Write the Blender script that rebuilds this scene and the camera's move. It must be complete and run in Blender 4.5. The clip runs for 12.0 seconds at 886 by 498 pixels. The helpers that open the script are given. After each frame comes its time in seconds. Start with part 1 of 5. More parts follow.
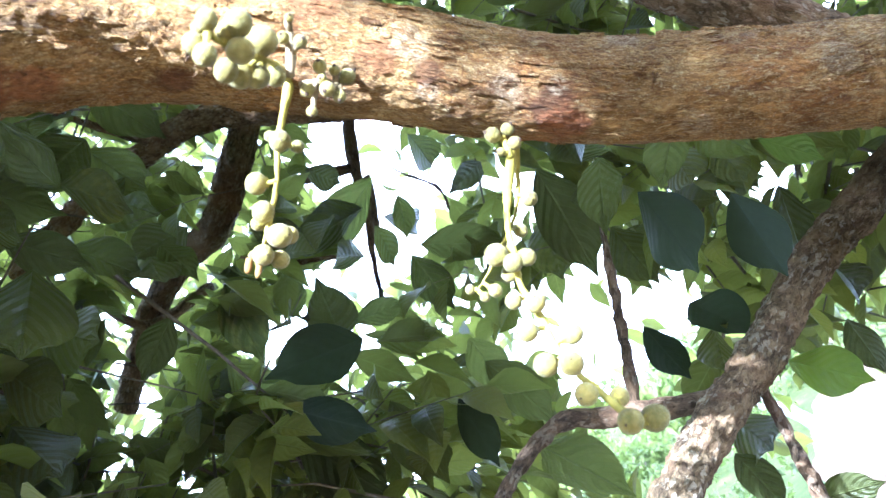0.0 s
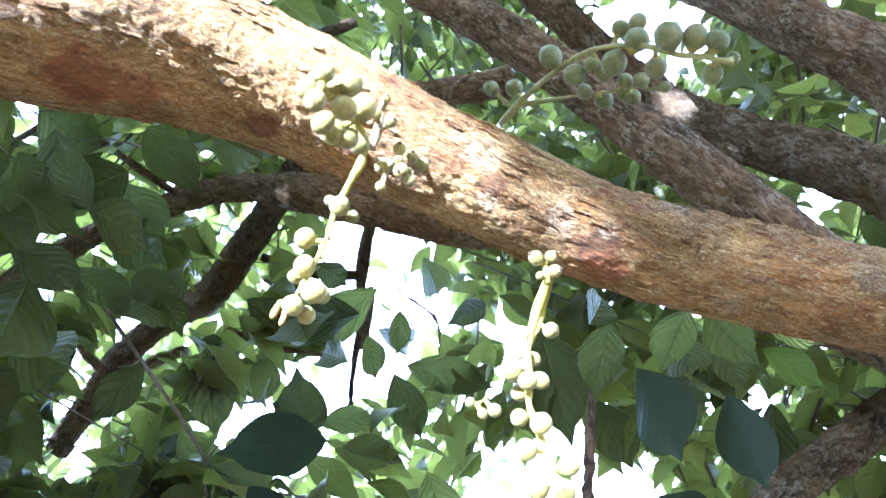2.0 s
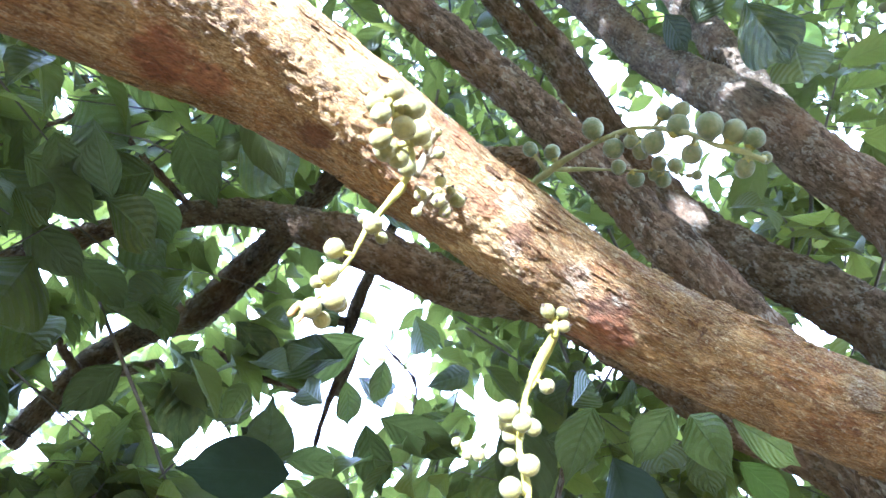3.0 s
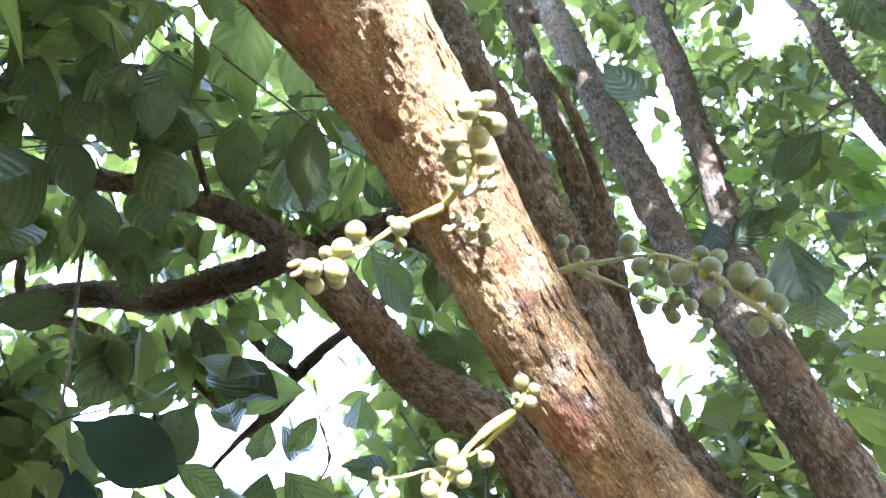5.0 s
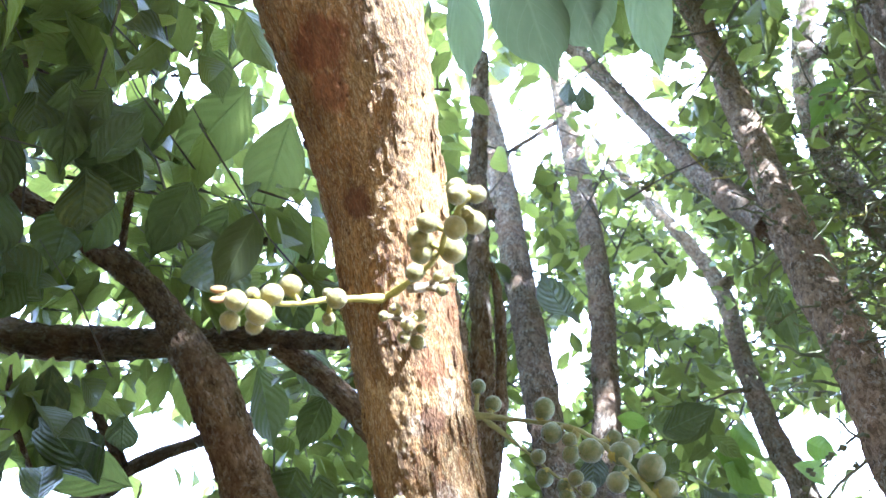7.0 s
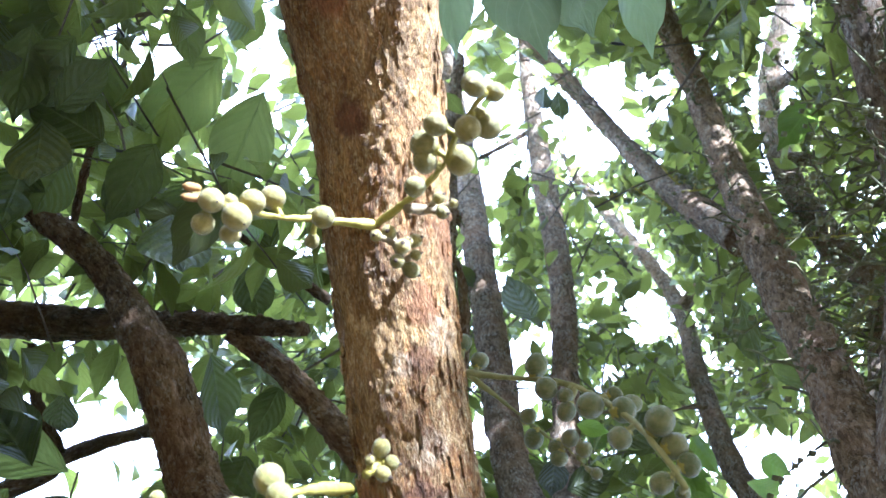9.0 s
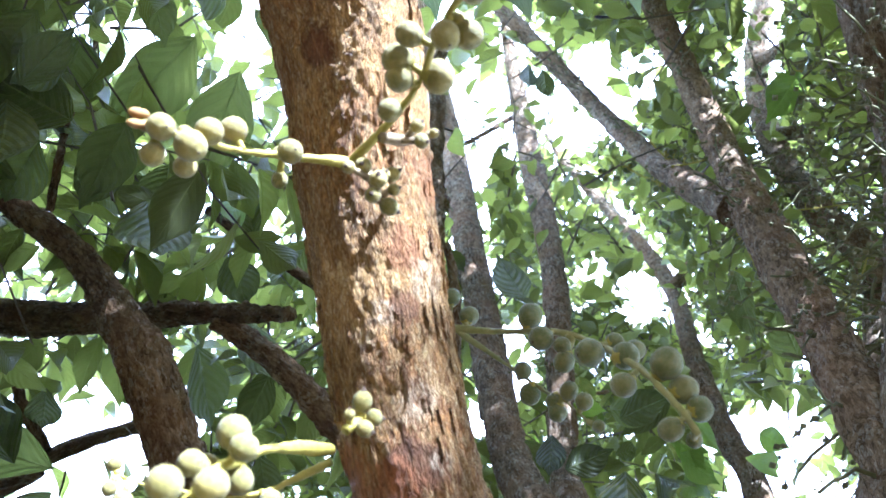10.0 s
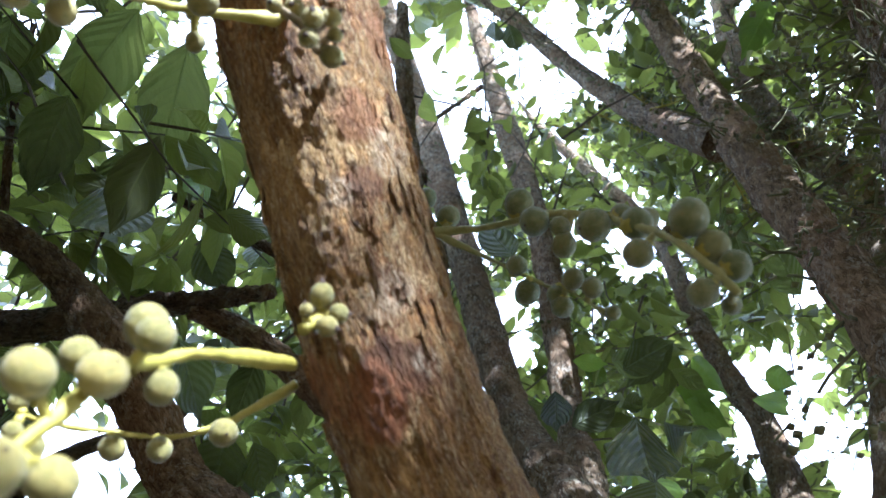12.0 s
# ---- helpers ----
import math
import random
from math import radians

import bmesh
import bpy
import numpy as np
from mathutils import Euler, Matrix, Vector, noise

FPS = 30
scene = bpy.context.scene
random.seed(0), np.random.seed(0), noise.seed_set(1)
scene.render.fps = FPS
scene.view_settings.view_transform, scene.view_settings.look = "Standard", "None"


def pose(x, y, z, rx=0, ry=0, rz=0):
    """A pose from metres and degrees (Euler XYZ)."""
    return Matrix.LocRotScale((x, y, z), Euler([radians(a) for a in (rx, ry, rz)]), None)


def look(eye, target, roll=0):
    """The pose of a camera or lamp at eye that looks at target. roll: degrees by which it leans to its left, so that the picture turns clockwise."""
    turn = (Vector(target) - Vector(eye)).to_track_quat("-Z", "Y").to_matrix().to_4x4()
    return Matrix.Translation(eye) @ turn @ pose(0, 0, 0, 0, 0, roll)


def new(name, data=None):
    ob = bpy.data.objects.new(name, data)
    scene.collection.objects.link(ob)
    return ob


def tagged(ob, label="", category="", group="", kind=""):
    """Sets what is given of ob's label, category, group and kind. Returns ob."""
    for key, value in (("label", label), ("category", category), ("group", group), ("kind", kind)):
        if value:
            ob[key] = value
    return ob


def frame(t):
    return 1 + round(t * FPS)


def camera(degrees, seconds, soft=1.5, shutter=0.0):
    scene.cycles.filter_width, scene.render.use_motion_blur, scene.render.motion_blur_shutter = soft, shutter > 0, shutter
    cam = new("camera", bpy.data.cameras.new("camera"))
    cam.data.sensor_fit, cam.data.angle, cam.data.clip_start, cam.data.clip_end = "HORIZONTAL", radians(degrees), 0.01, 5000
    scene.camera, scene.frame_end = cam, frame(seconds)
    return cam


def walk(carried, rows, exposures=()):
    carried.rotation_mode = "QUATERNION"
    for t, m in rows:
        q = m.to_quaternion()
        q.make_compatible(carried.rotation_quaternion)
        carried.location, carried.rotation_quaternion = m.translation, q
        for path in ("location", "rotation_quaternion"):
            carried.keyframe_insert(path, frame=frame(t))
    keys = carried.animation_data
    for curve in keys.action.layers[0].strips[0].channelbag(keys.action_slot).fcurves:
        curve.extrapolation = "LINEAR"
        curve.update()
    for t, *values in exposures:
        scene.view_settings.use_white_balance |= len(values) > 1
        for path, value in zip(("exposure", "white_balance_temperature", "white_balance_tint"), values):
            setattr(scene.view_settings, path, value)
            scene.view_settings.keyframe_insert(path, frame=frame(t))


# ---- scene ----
cam = camera(60.2, 12.0, 1.2)
cam.data.dof.use_dof, cam.data.dof.focus_distance, cam.data.dof.aperture_fstop = True, 1.0, 10.5
PATH = [
    (0, (0.1769, 0.1468, 1.6396), (0.2482, 2.0453, 2.2647), -33.67),
    (0.5, (0.1736, 0.1536, 1.6371), (0.2790, 2.0365, 2.3029), -31.34),
    (1, (0.1636, 0.1528, 1.6329), (0.3244, 2.0032, 2.3746), -27.43),
    (1.5, (0.1461, 0.1502, 1.6245), (0.3451, 1.9688, 2.4328), -23.57),
    (2, (0.1295, 0.1423, 1.6211), (0.3744, 1.9051, 2.5335), -19.84),
    (2.5, (0.1106, 0.1345, 1.6092), (0.3870, 1.8482, 2.6025), -15.52),
    (3, (0.0947, 0.1383, 1.5866), (0.3914, 1.8043, 2.6527), -9.94),
    (3.2, (0.0894, 0.1391, 1.5803), (0.3943, 1.7774, 2.6862), -7.92),
    (4.8, (0.0810, 0.1765, 1.5218), (0.3633, 1.6639, 2.8286), 11.76),
    (5, (0.0815, 0.1874, 1.5164), (0.3643, 1.6659, 2.8332), 14.61),
    (5.5, (0.0766, 0.2152, 1.4992), (0.3139, 1.6074, 2.9153), 23.21),
    (6, (0.0698, 0.2317, 1.4919), (0.2805, 1.5233, 3.0043), 29.03),
    (6.5, (0.0808, 0.2425, 1.4906), (0.3198, 1.4290, 3.0829), 31.38),
    (7, (0.0933, 0.2587, 1.4844), (0.3315, 1.3544, 3.1405), 34.02),
    (7.2, (0.1006, 0.2703, 1.4741), (0.3296, 1.3157, 3.1637), 35.23),
    (8.8, (0.1291, 0.3430, 1.4948), (0.4090, 1.3474, 3.2015), 34.58),
    (9, (0.1313, 0.3533, 1.4942), (0.4155, 1.3551, 3.2017), 34.30),
    (9.5, (0.1535, 0.3791, 1.5069), (0.4531, 1.3766, 3.2143), 32.91),
    (10, (0.1725, 0.3975, 1.5224), (0.4875, 1.3916, 3.2290), 30.95),
    (10.5, (0.1968, 0.4181, 1.5375), (0.5304, 1.4151, 3.2388), 28.78),
    (11, (0.2113, 0.4371, 1.5473), (0.5565, 1.4349, 3.2459), 26.93),
    (11.5, (0.2289, 0.4573, 1.5597), (0.5840, 1.4510, 3.2587), 25.12),
    (12, (0.2458, 0.4829, 1.5738), (0.6114, 1.4723, 3.2731), 22.91),
]
walk(cam, [(t, look(eye, target, roll)) for t, eye, target, roll in PATH], [(0, 3.95, 4650, 14), (2.5, 4.25, 4400, 14), (5.5, 4.2, 4550, 16), (7, 4.05, 4550, 16), (9, 3.6, 4600, 16), (10.5, 3.7, 4600, 16), (11, 3.45, 4650, 15), (12, 2.85, 4800, 14)])

# ---- world, sun and exposure ----
SUN_AZ, SUN_EL = -158.0, 29.0
world = bpy.data.worlds.new("sky")
scene.world = world
world.use_nodes = True
wn = world.node_tree
sky = wn.nodes.new("ShaderNodeTexSky")
sky.sky_type, sky.sun_disc = "NISHITA", False
sky.sun_elevation, sky.sun_rotation = radians(SUN_EL), radians(SUN_AZ)
sky.air_density, sky.dust_density, sky.ozone_density = 1.0, 4.0, 1.0
veil = wn.nodes.new("ShaderNodeTexNoise")  # thin bright cloud over the blue
veil.inputs["Scale"].default_value, veil.inputs["Detail"].default_value = 2.2, 5.0
cover = wn.nodes.new("ShaderNodeMapRange")
for name, value in (("From Min", 0.3), ("From Max", 0.6), ("To Min", 0.7), ("To Max", 1.0)):
    cover.inputs[name].default_value = value
haze = wn.nodes.new("ShaderNodeMix")
haze.data_type = "RGBA"
haze.inputs[7].default_value = (7.6, 8.0, 8.6, 1.0)
wn.links.new(wn.nodes.new("ShaderNodeTexCoord").outputs["Generated"], veil.inputs["Vector"])
wn.links.new(veil.outputs["Fac"], cover.inputs["Value"])
wn.links.new(cover.outputs["Result"], haze.inputs[0])
wn.links.new(sky.outputs[0], haze.inputs[6])
wn.links.new(haze.outputs[2], wn.nodes["Background"].inputs[0])
wn.nodes["Background"].inputs[1].default_value = 0.15
SUN_DIR = Vector((math.sin(radians(SUN_AZ)) * math.cos(radians(SUN_EL)), math.cos(radians(SUN_AZ)) * math.cos(radians(SUN_EL)), math.sin(radians(SUN_EL))))
sun = new("sun", bpy.data.lights.new("sun", "SUN"))
sun.data.energy, sun.data.angle, sun.data.color = 4.0, radians(0.6), (1.0, 0.95, 0.86)
sun.matrix_world = look(SUN_DIR * 30, (0, 0, 0))


# ---- materials ----
class Nodes:
    """Short hand for building a node material."""

    def __init__(self, name):
        self.mat = bpy.data.materials.new(name)
        self.mat.use_nodes = True
        self.tree = self.mat.node_tree
        self.bsdf = self.tree.nodes["Principled BSDF"]
        self.out = self.tree.nodes["Material Output"]

    def add(self, kind, **sets):
        node = self.tree.nodes.new(kind)
        for key, value in sets.items():
            if key == "attribute_name":
                node.attribute_name = value
            else:
                self.put(node.inputs[key.replace("_", " ")], value)
        return node

    def put(self, socket, value):
        if isinstance(value, bpy.types.NodeSocket):
            self.tree.links.new(value, socket)
        else:
            socket.default_value = value

    def math(self, op, a, b=0.0, clamp=False):
        node = self.tree.nodes.new("ShaderNodeMath")
        node.operation, node.use_clamp = op, clamp
        self.put(node.inputs[0], a)
        self.put(node.inputs[1], b)
        return node.outputs[0]

    def scaled(self, vector, size):
        node = self.tree.nodes.new("ShaderNodeVectorMath")
        node.operation = "MULTIPLY"
        self.put(node.inputs[0], vector)
        node.inputs[1].default_value = size
        return node.outputs[0]

    def noise(self, vector, scale, detail=4.0, rough=0.55, distort=0.0):
        node = self.tree.nodes.new("ShaderNodeTexNoise")
        self.put(node.inputs["Vector"], vector)
        node.inputs["Scale"].default_value, node.inputs["Detail"].default_value = scale, detail
        node.inputs["Roughness"].default_value, node.inputs["Distortion"].default_value = rough, distort
        return node.outputs["Fac"]

    def voronoi(self, vector, scale, feature="F1", random=1.0):
        node = self.tree.nodes.new("ShaderNodeTexVoronoi")
        node.feature = feature
        self.put(node.inputs["Vector"], vector)
        node.inputs["Scale"].default_value, node.inputs["Randomness"].default_value = scale, random
        return node.outputs

    def ramp(self, fac, *stops):
        node = self.tree.nodes.new("ShaderNodeValToRGB")
        self.put(node.inputs[0], fac)
        ramp = node.color_ramp
        while len(ramp.elements) < len(stops):
            ramp.elements.new(0.5)
        for element, (at, colour) in zip(ramp.elements, stops):
            element.position = at
            element.color = (*colour, 1) if isinstance(colour, tuple) else (colour, colour, colour, 1)
        return node.outputs[0]

    def mix(self, fac, a, b, how="MIX"):
        node = self.tree.nodes.new("ShaderNodeMix")
        node.data_type, node.blend_type = "RGBA", how
        self.put(node.inputs[0], fac)
        for socket, value in ((node.inputs[6], a), (node.inputs[7], b)):
            self.put(socket, (*value, 1) if isinstance(value, tuple) else value)
        return node.outputs[2]

    def bump(self, height, strength, distance, normal=None):
        node = self.tree.nodes.new("ShaderNodeBump")
        self.put(node.inputs["Height"], height)
        node.inputs["Strength"].default_value, node.inputs["Distance"].default_value = strength, distance
        if normal is not None:
            self.put(node.inputs["Normal"], normal)
        return node.outputs[0]

    def spot(self, centre, radius, wobble):
        """1 within radius metres of a place on the bark, 0 outside, with a ragged edge."""
        geo = self.tree.nodes.new("ShaderNodeTexCoord").outputs["Object"]
        far = self.tree.nodes.new("ShaderNodeVectorMath")
        far.operation = "DISTANCE"
        self.put(far.inputs[0], geo)
        far.inputs[1].default_value = centre
        edge = self.math("ADD", far.outputs["Value"], self.math("MULTIPLY", wobble, radius * 1.3))
        return self.math("DIVIDE", self.math("SUBTRACT", radius * 1.65, edge), radius * 0.35, clamp=True)


def flow(n):
    return n.add("ShaderNodeAttribute", attribute_name="flow").outputs["Vector"]


def plates(n, v, along, around, wander):
    """Torn plates of bark: a random number for each plate, and how far a place lies from its crack."""
    drift = n.tree.nodes.new("ShaderNodeTexNoise")
    n.put(drift.inputs["Vector"], n.scaled(v, (along * 0.9, around * 0.9, around * 0.9)))
    drift.inputs["Scale"].default_value, drift.inputs["Detail"].default_value = 1.0, 5.0
    bent = n.add("ShaderNodeVectorMath")
    bent.operation = "ADD"
    n.put(bent.inputs[0], n.scaled(v, (along, around, around)))
    n.put(bent.inputs[1], n.scaled(drift.outputs["Color"], (wander, wander, wander)))
    cell = n.add("ShaderNodeSeparateXYZ", Vector=n.voronoi(bent.outputs[0], 1.0)["Color"]).outputs[0]
    crack = n.voronoi(bent.outputs[0], 1.0, "DISTANCE_TO_EDGE")["Distance"]
    return cell, crack


def bark_main():
    n = Nodes("bark_flaking_red_brown")
    v = flow(n)
    broad = n.noise(v, 9.0, 3.0, 0.6)
    wobble = n.noise(v, 38.0, 6.0, 0.7)
    rough = n.ramp(n.noise(v, 13.0, 4.0, 0.6), (0.40, 0.15), (0.58, 1.0))
    cell, edge = plates(n, v, 40.0, 130.0, 2.6)
    ridge = n.noise(n.scaled(v, (115.0, 430.0, 430.0)), 1.0, 4.0, 0.62, 1.0)
    grain = n.noise(n.scaled(v, (240.0, 760.0, 760.0)), 1.0, 3.0, 0.65, 0.4)
    cloud = n.noise(n.scaled(v, (22.0, 40.0, 40.0)), 1.0, 6.0, 0.65, 0.5)
    tone = n.math("ADD", n.math("MULTIPLY", ridge, 0.34), n.math("MULTIPLY", grain, 0.22))
    tone = n.math("ADD", tone, n.math("ADD", n.math("MULTIPLY", cloud, 0.38), n.math("MULTIPLY", cell, 0.06)))
    colour = n.ramp(tone, (0.37, (0.084, 0.040, 0.012)), (0.44, (0.201, 0.110, 0.034)), (0.50, (0.312, 0.180, 0.055)), (0.56, (0.428, 0.263, 0.087)), (0.64, (0.590, 0.408, 0.162)))
    colour = n.mix(n.math("MULTIPLY", n.ramp(broad, (0.46, 0.0), (0.62, 1.0)), 0.5), colour, n.ramp(tone, (0.40, (0.165, 0.058, 0.015)), (0.60, (0.393, 0.172, 0.045))))
    tan = n.spot((0.16, 0.62, 2.09), 0.07, wobble)
    colour = n.mix(n.math("MULTIPLY", tan, 0.5), colour, n.ramp(tone, (0.40, (0.304, 0.160, 0.044)), (0.60, (0.571, 0.348, 0.110))))
    raw = 0.0
    for centre, radius, shade in PATCHES:
        here = n.spot(centre, radius, wobble)
        red = n.ramp(tone, (0.38, tuple(c * 0.45 for c in shade)), (0.60, tuple(c * 1.35 for c in shade)))
        colour = n.mix(n.math("MULTIPLY", here, 0.92), colour, red)
        raw = n.math("MAXIMUM", raw, here)
    whole = n.math("SUBTRACT", 1.0, n.math("MULTIPLY", n.math("MAXIMUM", raw, n.math("MULTIPLY", tan, 0.6)), 0.85))
    # torn layers of crust, one over the other, each with a crisp edge and a painted shadow line below it
    step, under = 0.0, 0.0
    for along, around, level, thick, low, high in ((24.0, 66.0, 0.53, 1.0, (0.278, 0.166, 0.057), (0.489, 0.338, 0.138)), (62.0, 190.0, 0.55, 0.55, (0.345, 0.237, 0.094), (0.612, 0.478, 0.231)), (150.0, 380.0, 0.58, 0.3, (0.445, 0.344, 0.170), (0.735, 0.622, 0.357))):
        sheet = n.noise(n.scaled(v, (along, around, around)), 1.0, 6.0, 0.68, 0.8)
        over = n.math("MULTIPLY", n.ramp(sheet, (level, 0.0), (level + 0.014, 1.0)), whole)
        colour = n.mix(n.math("MULTIPLY", over, 0.52), colour, n.ramp(grain, (0.36, low), (0.64, high)))
        rim_shade = n.math("MULTIPLY", n.math("MULTIPLY", n.ramp(sheet, (level - 0.045, 0.0), (level - 0.004, 1.0)), n.ramp(sheet, (level - 0.004, 1.0), (level + 0.008, 0.0))), whole)
        under = n.math("MAXIMUM", under, rim_shade)
        step = n.math("ADD", step, n.math("MULTIPLY", over, thick))
    for centre, radius in LICHEN:
        grey = n.ramp(grain, (0.38, (0.28, 0.225, 0.14)), (0.62, (0.50, 0.42, 0.29)))
        colour = n.mix(n.math("MULTIPLY", n.math("MULTIPLY", n.spot(centre, radius, wobble), n.ramp(ridge, (0.42, 0.0), (0.54, 1.0))), 0.6), colour, grey)
    fissure = n.math("MULTIPLY", n.ramp(ridge, (0.39, 1.0), (0.45, 0.0)), rough)
    gap = n.math("MULTIPLY", n.ramp(edge, (0.0, 1.0), (0.05, 0.0)), n.ramp(n.noise(v, 21.0, 4.0, 0.6), (0.50, 0.0), (0.60, 1.0)))
    # real cracks joined with the shadow painted below the crust edges
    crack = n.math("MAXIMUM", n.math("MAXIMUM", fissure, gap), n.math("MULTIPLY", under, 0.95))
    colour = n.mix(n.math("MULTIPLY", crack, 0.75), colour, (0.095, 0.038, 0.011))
    pit = n.ramp(n.noise(n.scaled(v, (30.0, 44.0, 44.0)), 1.0, 4.0, 0.65), (0.29, 1.0), (0.33, 0.0))
    colour = n.mix(n.math("MULTIPLY", pit, 0.75), colour, (0.070, 0.029, 0.009))
    n.put(n.bsdf.inputs["Base Color"], colour)
    n.bsdf.inputs["Roughness"].default_value = 0.78
    n.bsdf.inputs["Specular IOR Level"].default_value = 0.25
    high = n.math("ADD", n.math("MULTIPLY", ridge, n.math("ADD", n.math("MULTIPLY", rough, 1.6), 0.4)), n.math("MULTIPLY", grain, 0.45))
    high = n.math("ADD", high, n.math("MULTIPLY", n.math("MULTIPLY", cell, rough), 0.45))
    high = n.math("SUBTRACT", high, n.math("ADD", n.math("MULTIPLY", gap, 0.5), n.math("MULTIPLY", pit, 0.8)))
    high = n.math("ADD", high, n.math("MULTIPLY", step, 0.35))
    n.put(n.bsdf.inputs["Normal"], n.bump(high, 1.0, 0.0048))
    return n.mat


def bark_grey(name, dark, light, lichen=0.35):
    n = Nodes(name)
    v = flow(n)
    broad = n.noise(v, 7.0, 4.0, 0.6)
    large, large_crack = plates(n, v, 26.0, 62.0, 2.0)
    small, small_crack = plates(n, v, 80.0, 160.0, 1.6)
    grit = n.noise(n.scaled(v, (240.0, 360.0, 360.0)), 1.0, 3.0, 0.7)
    streak = n.noise(n.scaled(v, (30.0, 80.0, 80.0)), 1.0, 6.0, 0.7)
    tone = n.math("ADD", n.math("MULTIPLY", large, 0.14), n.math("MULTIPLY", small, 0.14))
    tone = n.math("ADD", tone, n.math("ADD", n.math("MULTIPLY", streak, 0.44), n.math("MULTIPLY", grit, 0.28)))
    colour = n.ramp(tone, (0.38, dark), (0.5, tuple(0.5 * (p + q) for p, q in zip(dark, light))), (0.62, light))
    patch = n.ramp(n.math("ADD", n.math("MULTIPLY", n.noise(v, 16.0, 6.0, 0.7), 0.75), n.math("MULTIPLY", small, 0.25)), (0.57, 0.0), (0.61, 1.0))
    colour = n.mix(n.math("MULTIPLY", patch, lichen), colour, n.ramp(grit, (0.3, (0.26, 0.26, 0.2)), (0.7, (0.56, 0.55, 0.46))))
    colour = n.mix(n.math("MULTIPLY", n.ramp(broad, (0.45, 0.0), (0.65, 1.0)), 0.4), colour, (0.24, 0.13, 0.06))
    crack = n.math("MAXIMUM", n.ramp(large_crack, (0.0, 0.8), (0.09, 0.0)), n.math("MULTIPLY", n.ramp(small_crack, (0.0, 1.0), (0.12, 0.0)), 0.5))
    crack = n.math("MULTIPLY", crack, n.ramp(n.noise(v, 22.0, 4.0, 0.6), (0.42, 0.0), (0.60, 0.9)))
    colour = n.mix(n.math("MULTIPLY", crack, 0.75), colour, tuple(0.4 * c for c in dark))
    n.put(n.bsdf.inputs["Base Color"], colour)
    n.bsdf.inputs["Roughness"].default_value = 0.86
    n.bsdf.inputs["Specular IOR Level"].default_value = 0.2
    high = n.math("ADD", n.math("ADD", n.math("MULTIPLY", streak, 1.3), n.math("MULTIPLY", small, 0.45)), n.math("MULTIPLY", grit, 0.8))
    n.put(n.bsdf.inputs["Normal"], n.bump(n.math("SUBTRACT", high, crack), 1.0, 0.006))
    return n.mat


def leaf_material(name, deep, light, thin, own=True, ribbed=0.4, gloss=0.32):
    """A thin glossy leaf with a midrib and side veins; light passes through it. own: one object a leaf."""
    n = Nodes(name)
    uv = n.add("ShaderNodeSeparateXYZ", Vector=n.add("ShaderNodeAttribute", attribute_name="UVMap").outputs["Vector"])
    across = n.math("ABSOLUTE", n.math("SUBTRACT", uv.outputs[0], 0.5))
    along = uv.outputs[1]
    rand = n.add("ShaderNodeObjectInfo").outputs["Random"] if own else n.add("ShaderNodeNewGeometry").outputs["Random Per Island"]
    rib = n.ramp(across, (0.0, 1.0), (0.035, 0.0))
    phase = n.math("SUBTRACT", n.math("MULTIPLY", along, 7.5), n.math("ADD", n.math("MULTIPLY", across, 2.6), n.math("MULTIPLY", n.math("MULTIPLY", across, across), 5.5)))
    saw = n.math("ABSOLUTE", n.math("SUBTRACT", n.math("FRACT", phase), 0.5))
    side = n.ramp(saw, (0.0, 1.0), (0.07, 0.0))
    vein = n.math("MAXIMUM", rib, n.math("MULTIPLY", side, 0.7))
    spread = n.noise(n.add("ShaderNodeTexCoord").outputs["Object"], 5.0 if own else 14.0, 4.0, 0.6)
    colour = n.mix(n.math("POWER", rand, 1.3), deep, light)
    colour = n.mix(n.ramp(spread, (0.45, 0.0), (0.75, 0.5)), colour, tuple(c * 1.5 for c in light))
    colour = n.mix(n.math("MULTIPLY", vein, 0.45), colour, tuple(1.9 * c for c in light))
    old = n.ramp(n.math("FRACT", n.math("MULTIPLY", rand, 17.3)), (0.93, 0.0), (0.96, 0.45))
    colour = n.mix(n.math("MULTIPLY", old, n.ramp(spread, (0.5, 0.0), (0.6, 1.0))), colour, (0.22, 0.19, 0.04))
    n.put(n.bsdf.inputs["Base Color"], colour)
    n.bsdf.inputs["Roughness"].default_value = 0.33
    n.bsdf.inputs["Specular IOR Level"].default_value = gloss
    pucker = n.math("SUBTRACT", n.math("MULTIPLY", saw, 0.9), n.math("MULTIPLY", rib, 0.5))
    normal = n.bump(n.math("ADD", pucker, n.math("MULTIPLY", spread, 1.2)), ribbed, 0.006)
    n.put(n.bsdf.inputs["Normal"], normal)
    glow = n.add("ShaderNodeBsdfTranslucent", Color=n.mix(n.math("MULTIPLY", vein, 0.5), n.mix(n.math("FRACT", n.math("MULTIPLY", rand, 7.31)), tuple(c * 0.35 for c in thin), tuple(c * 1.3 for c in thin)), tuple(c * 0.55 for c in thin)), Normal=normal)
    both = n.add("ShaderNodeMixShader", Fac=0.55)
    n.put(both.inputs[1], n.bsdf.outputs[0])
    n.put(both.inputs[2], glow.outputs[0])
    n.put(n.out.inputs[0], both.outputs[0])
    return n.mat


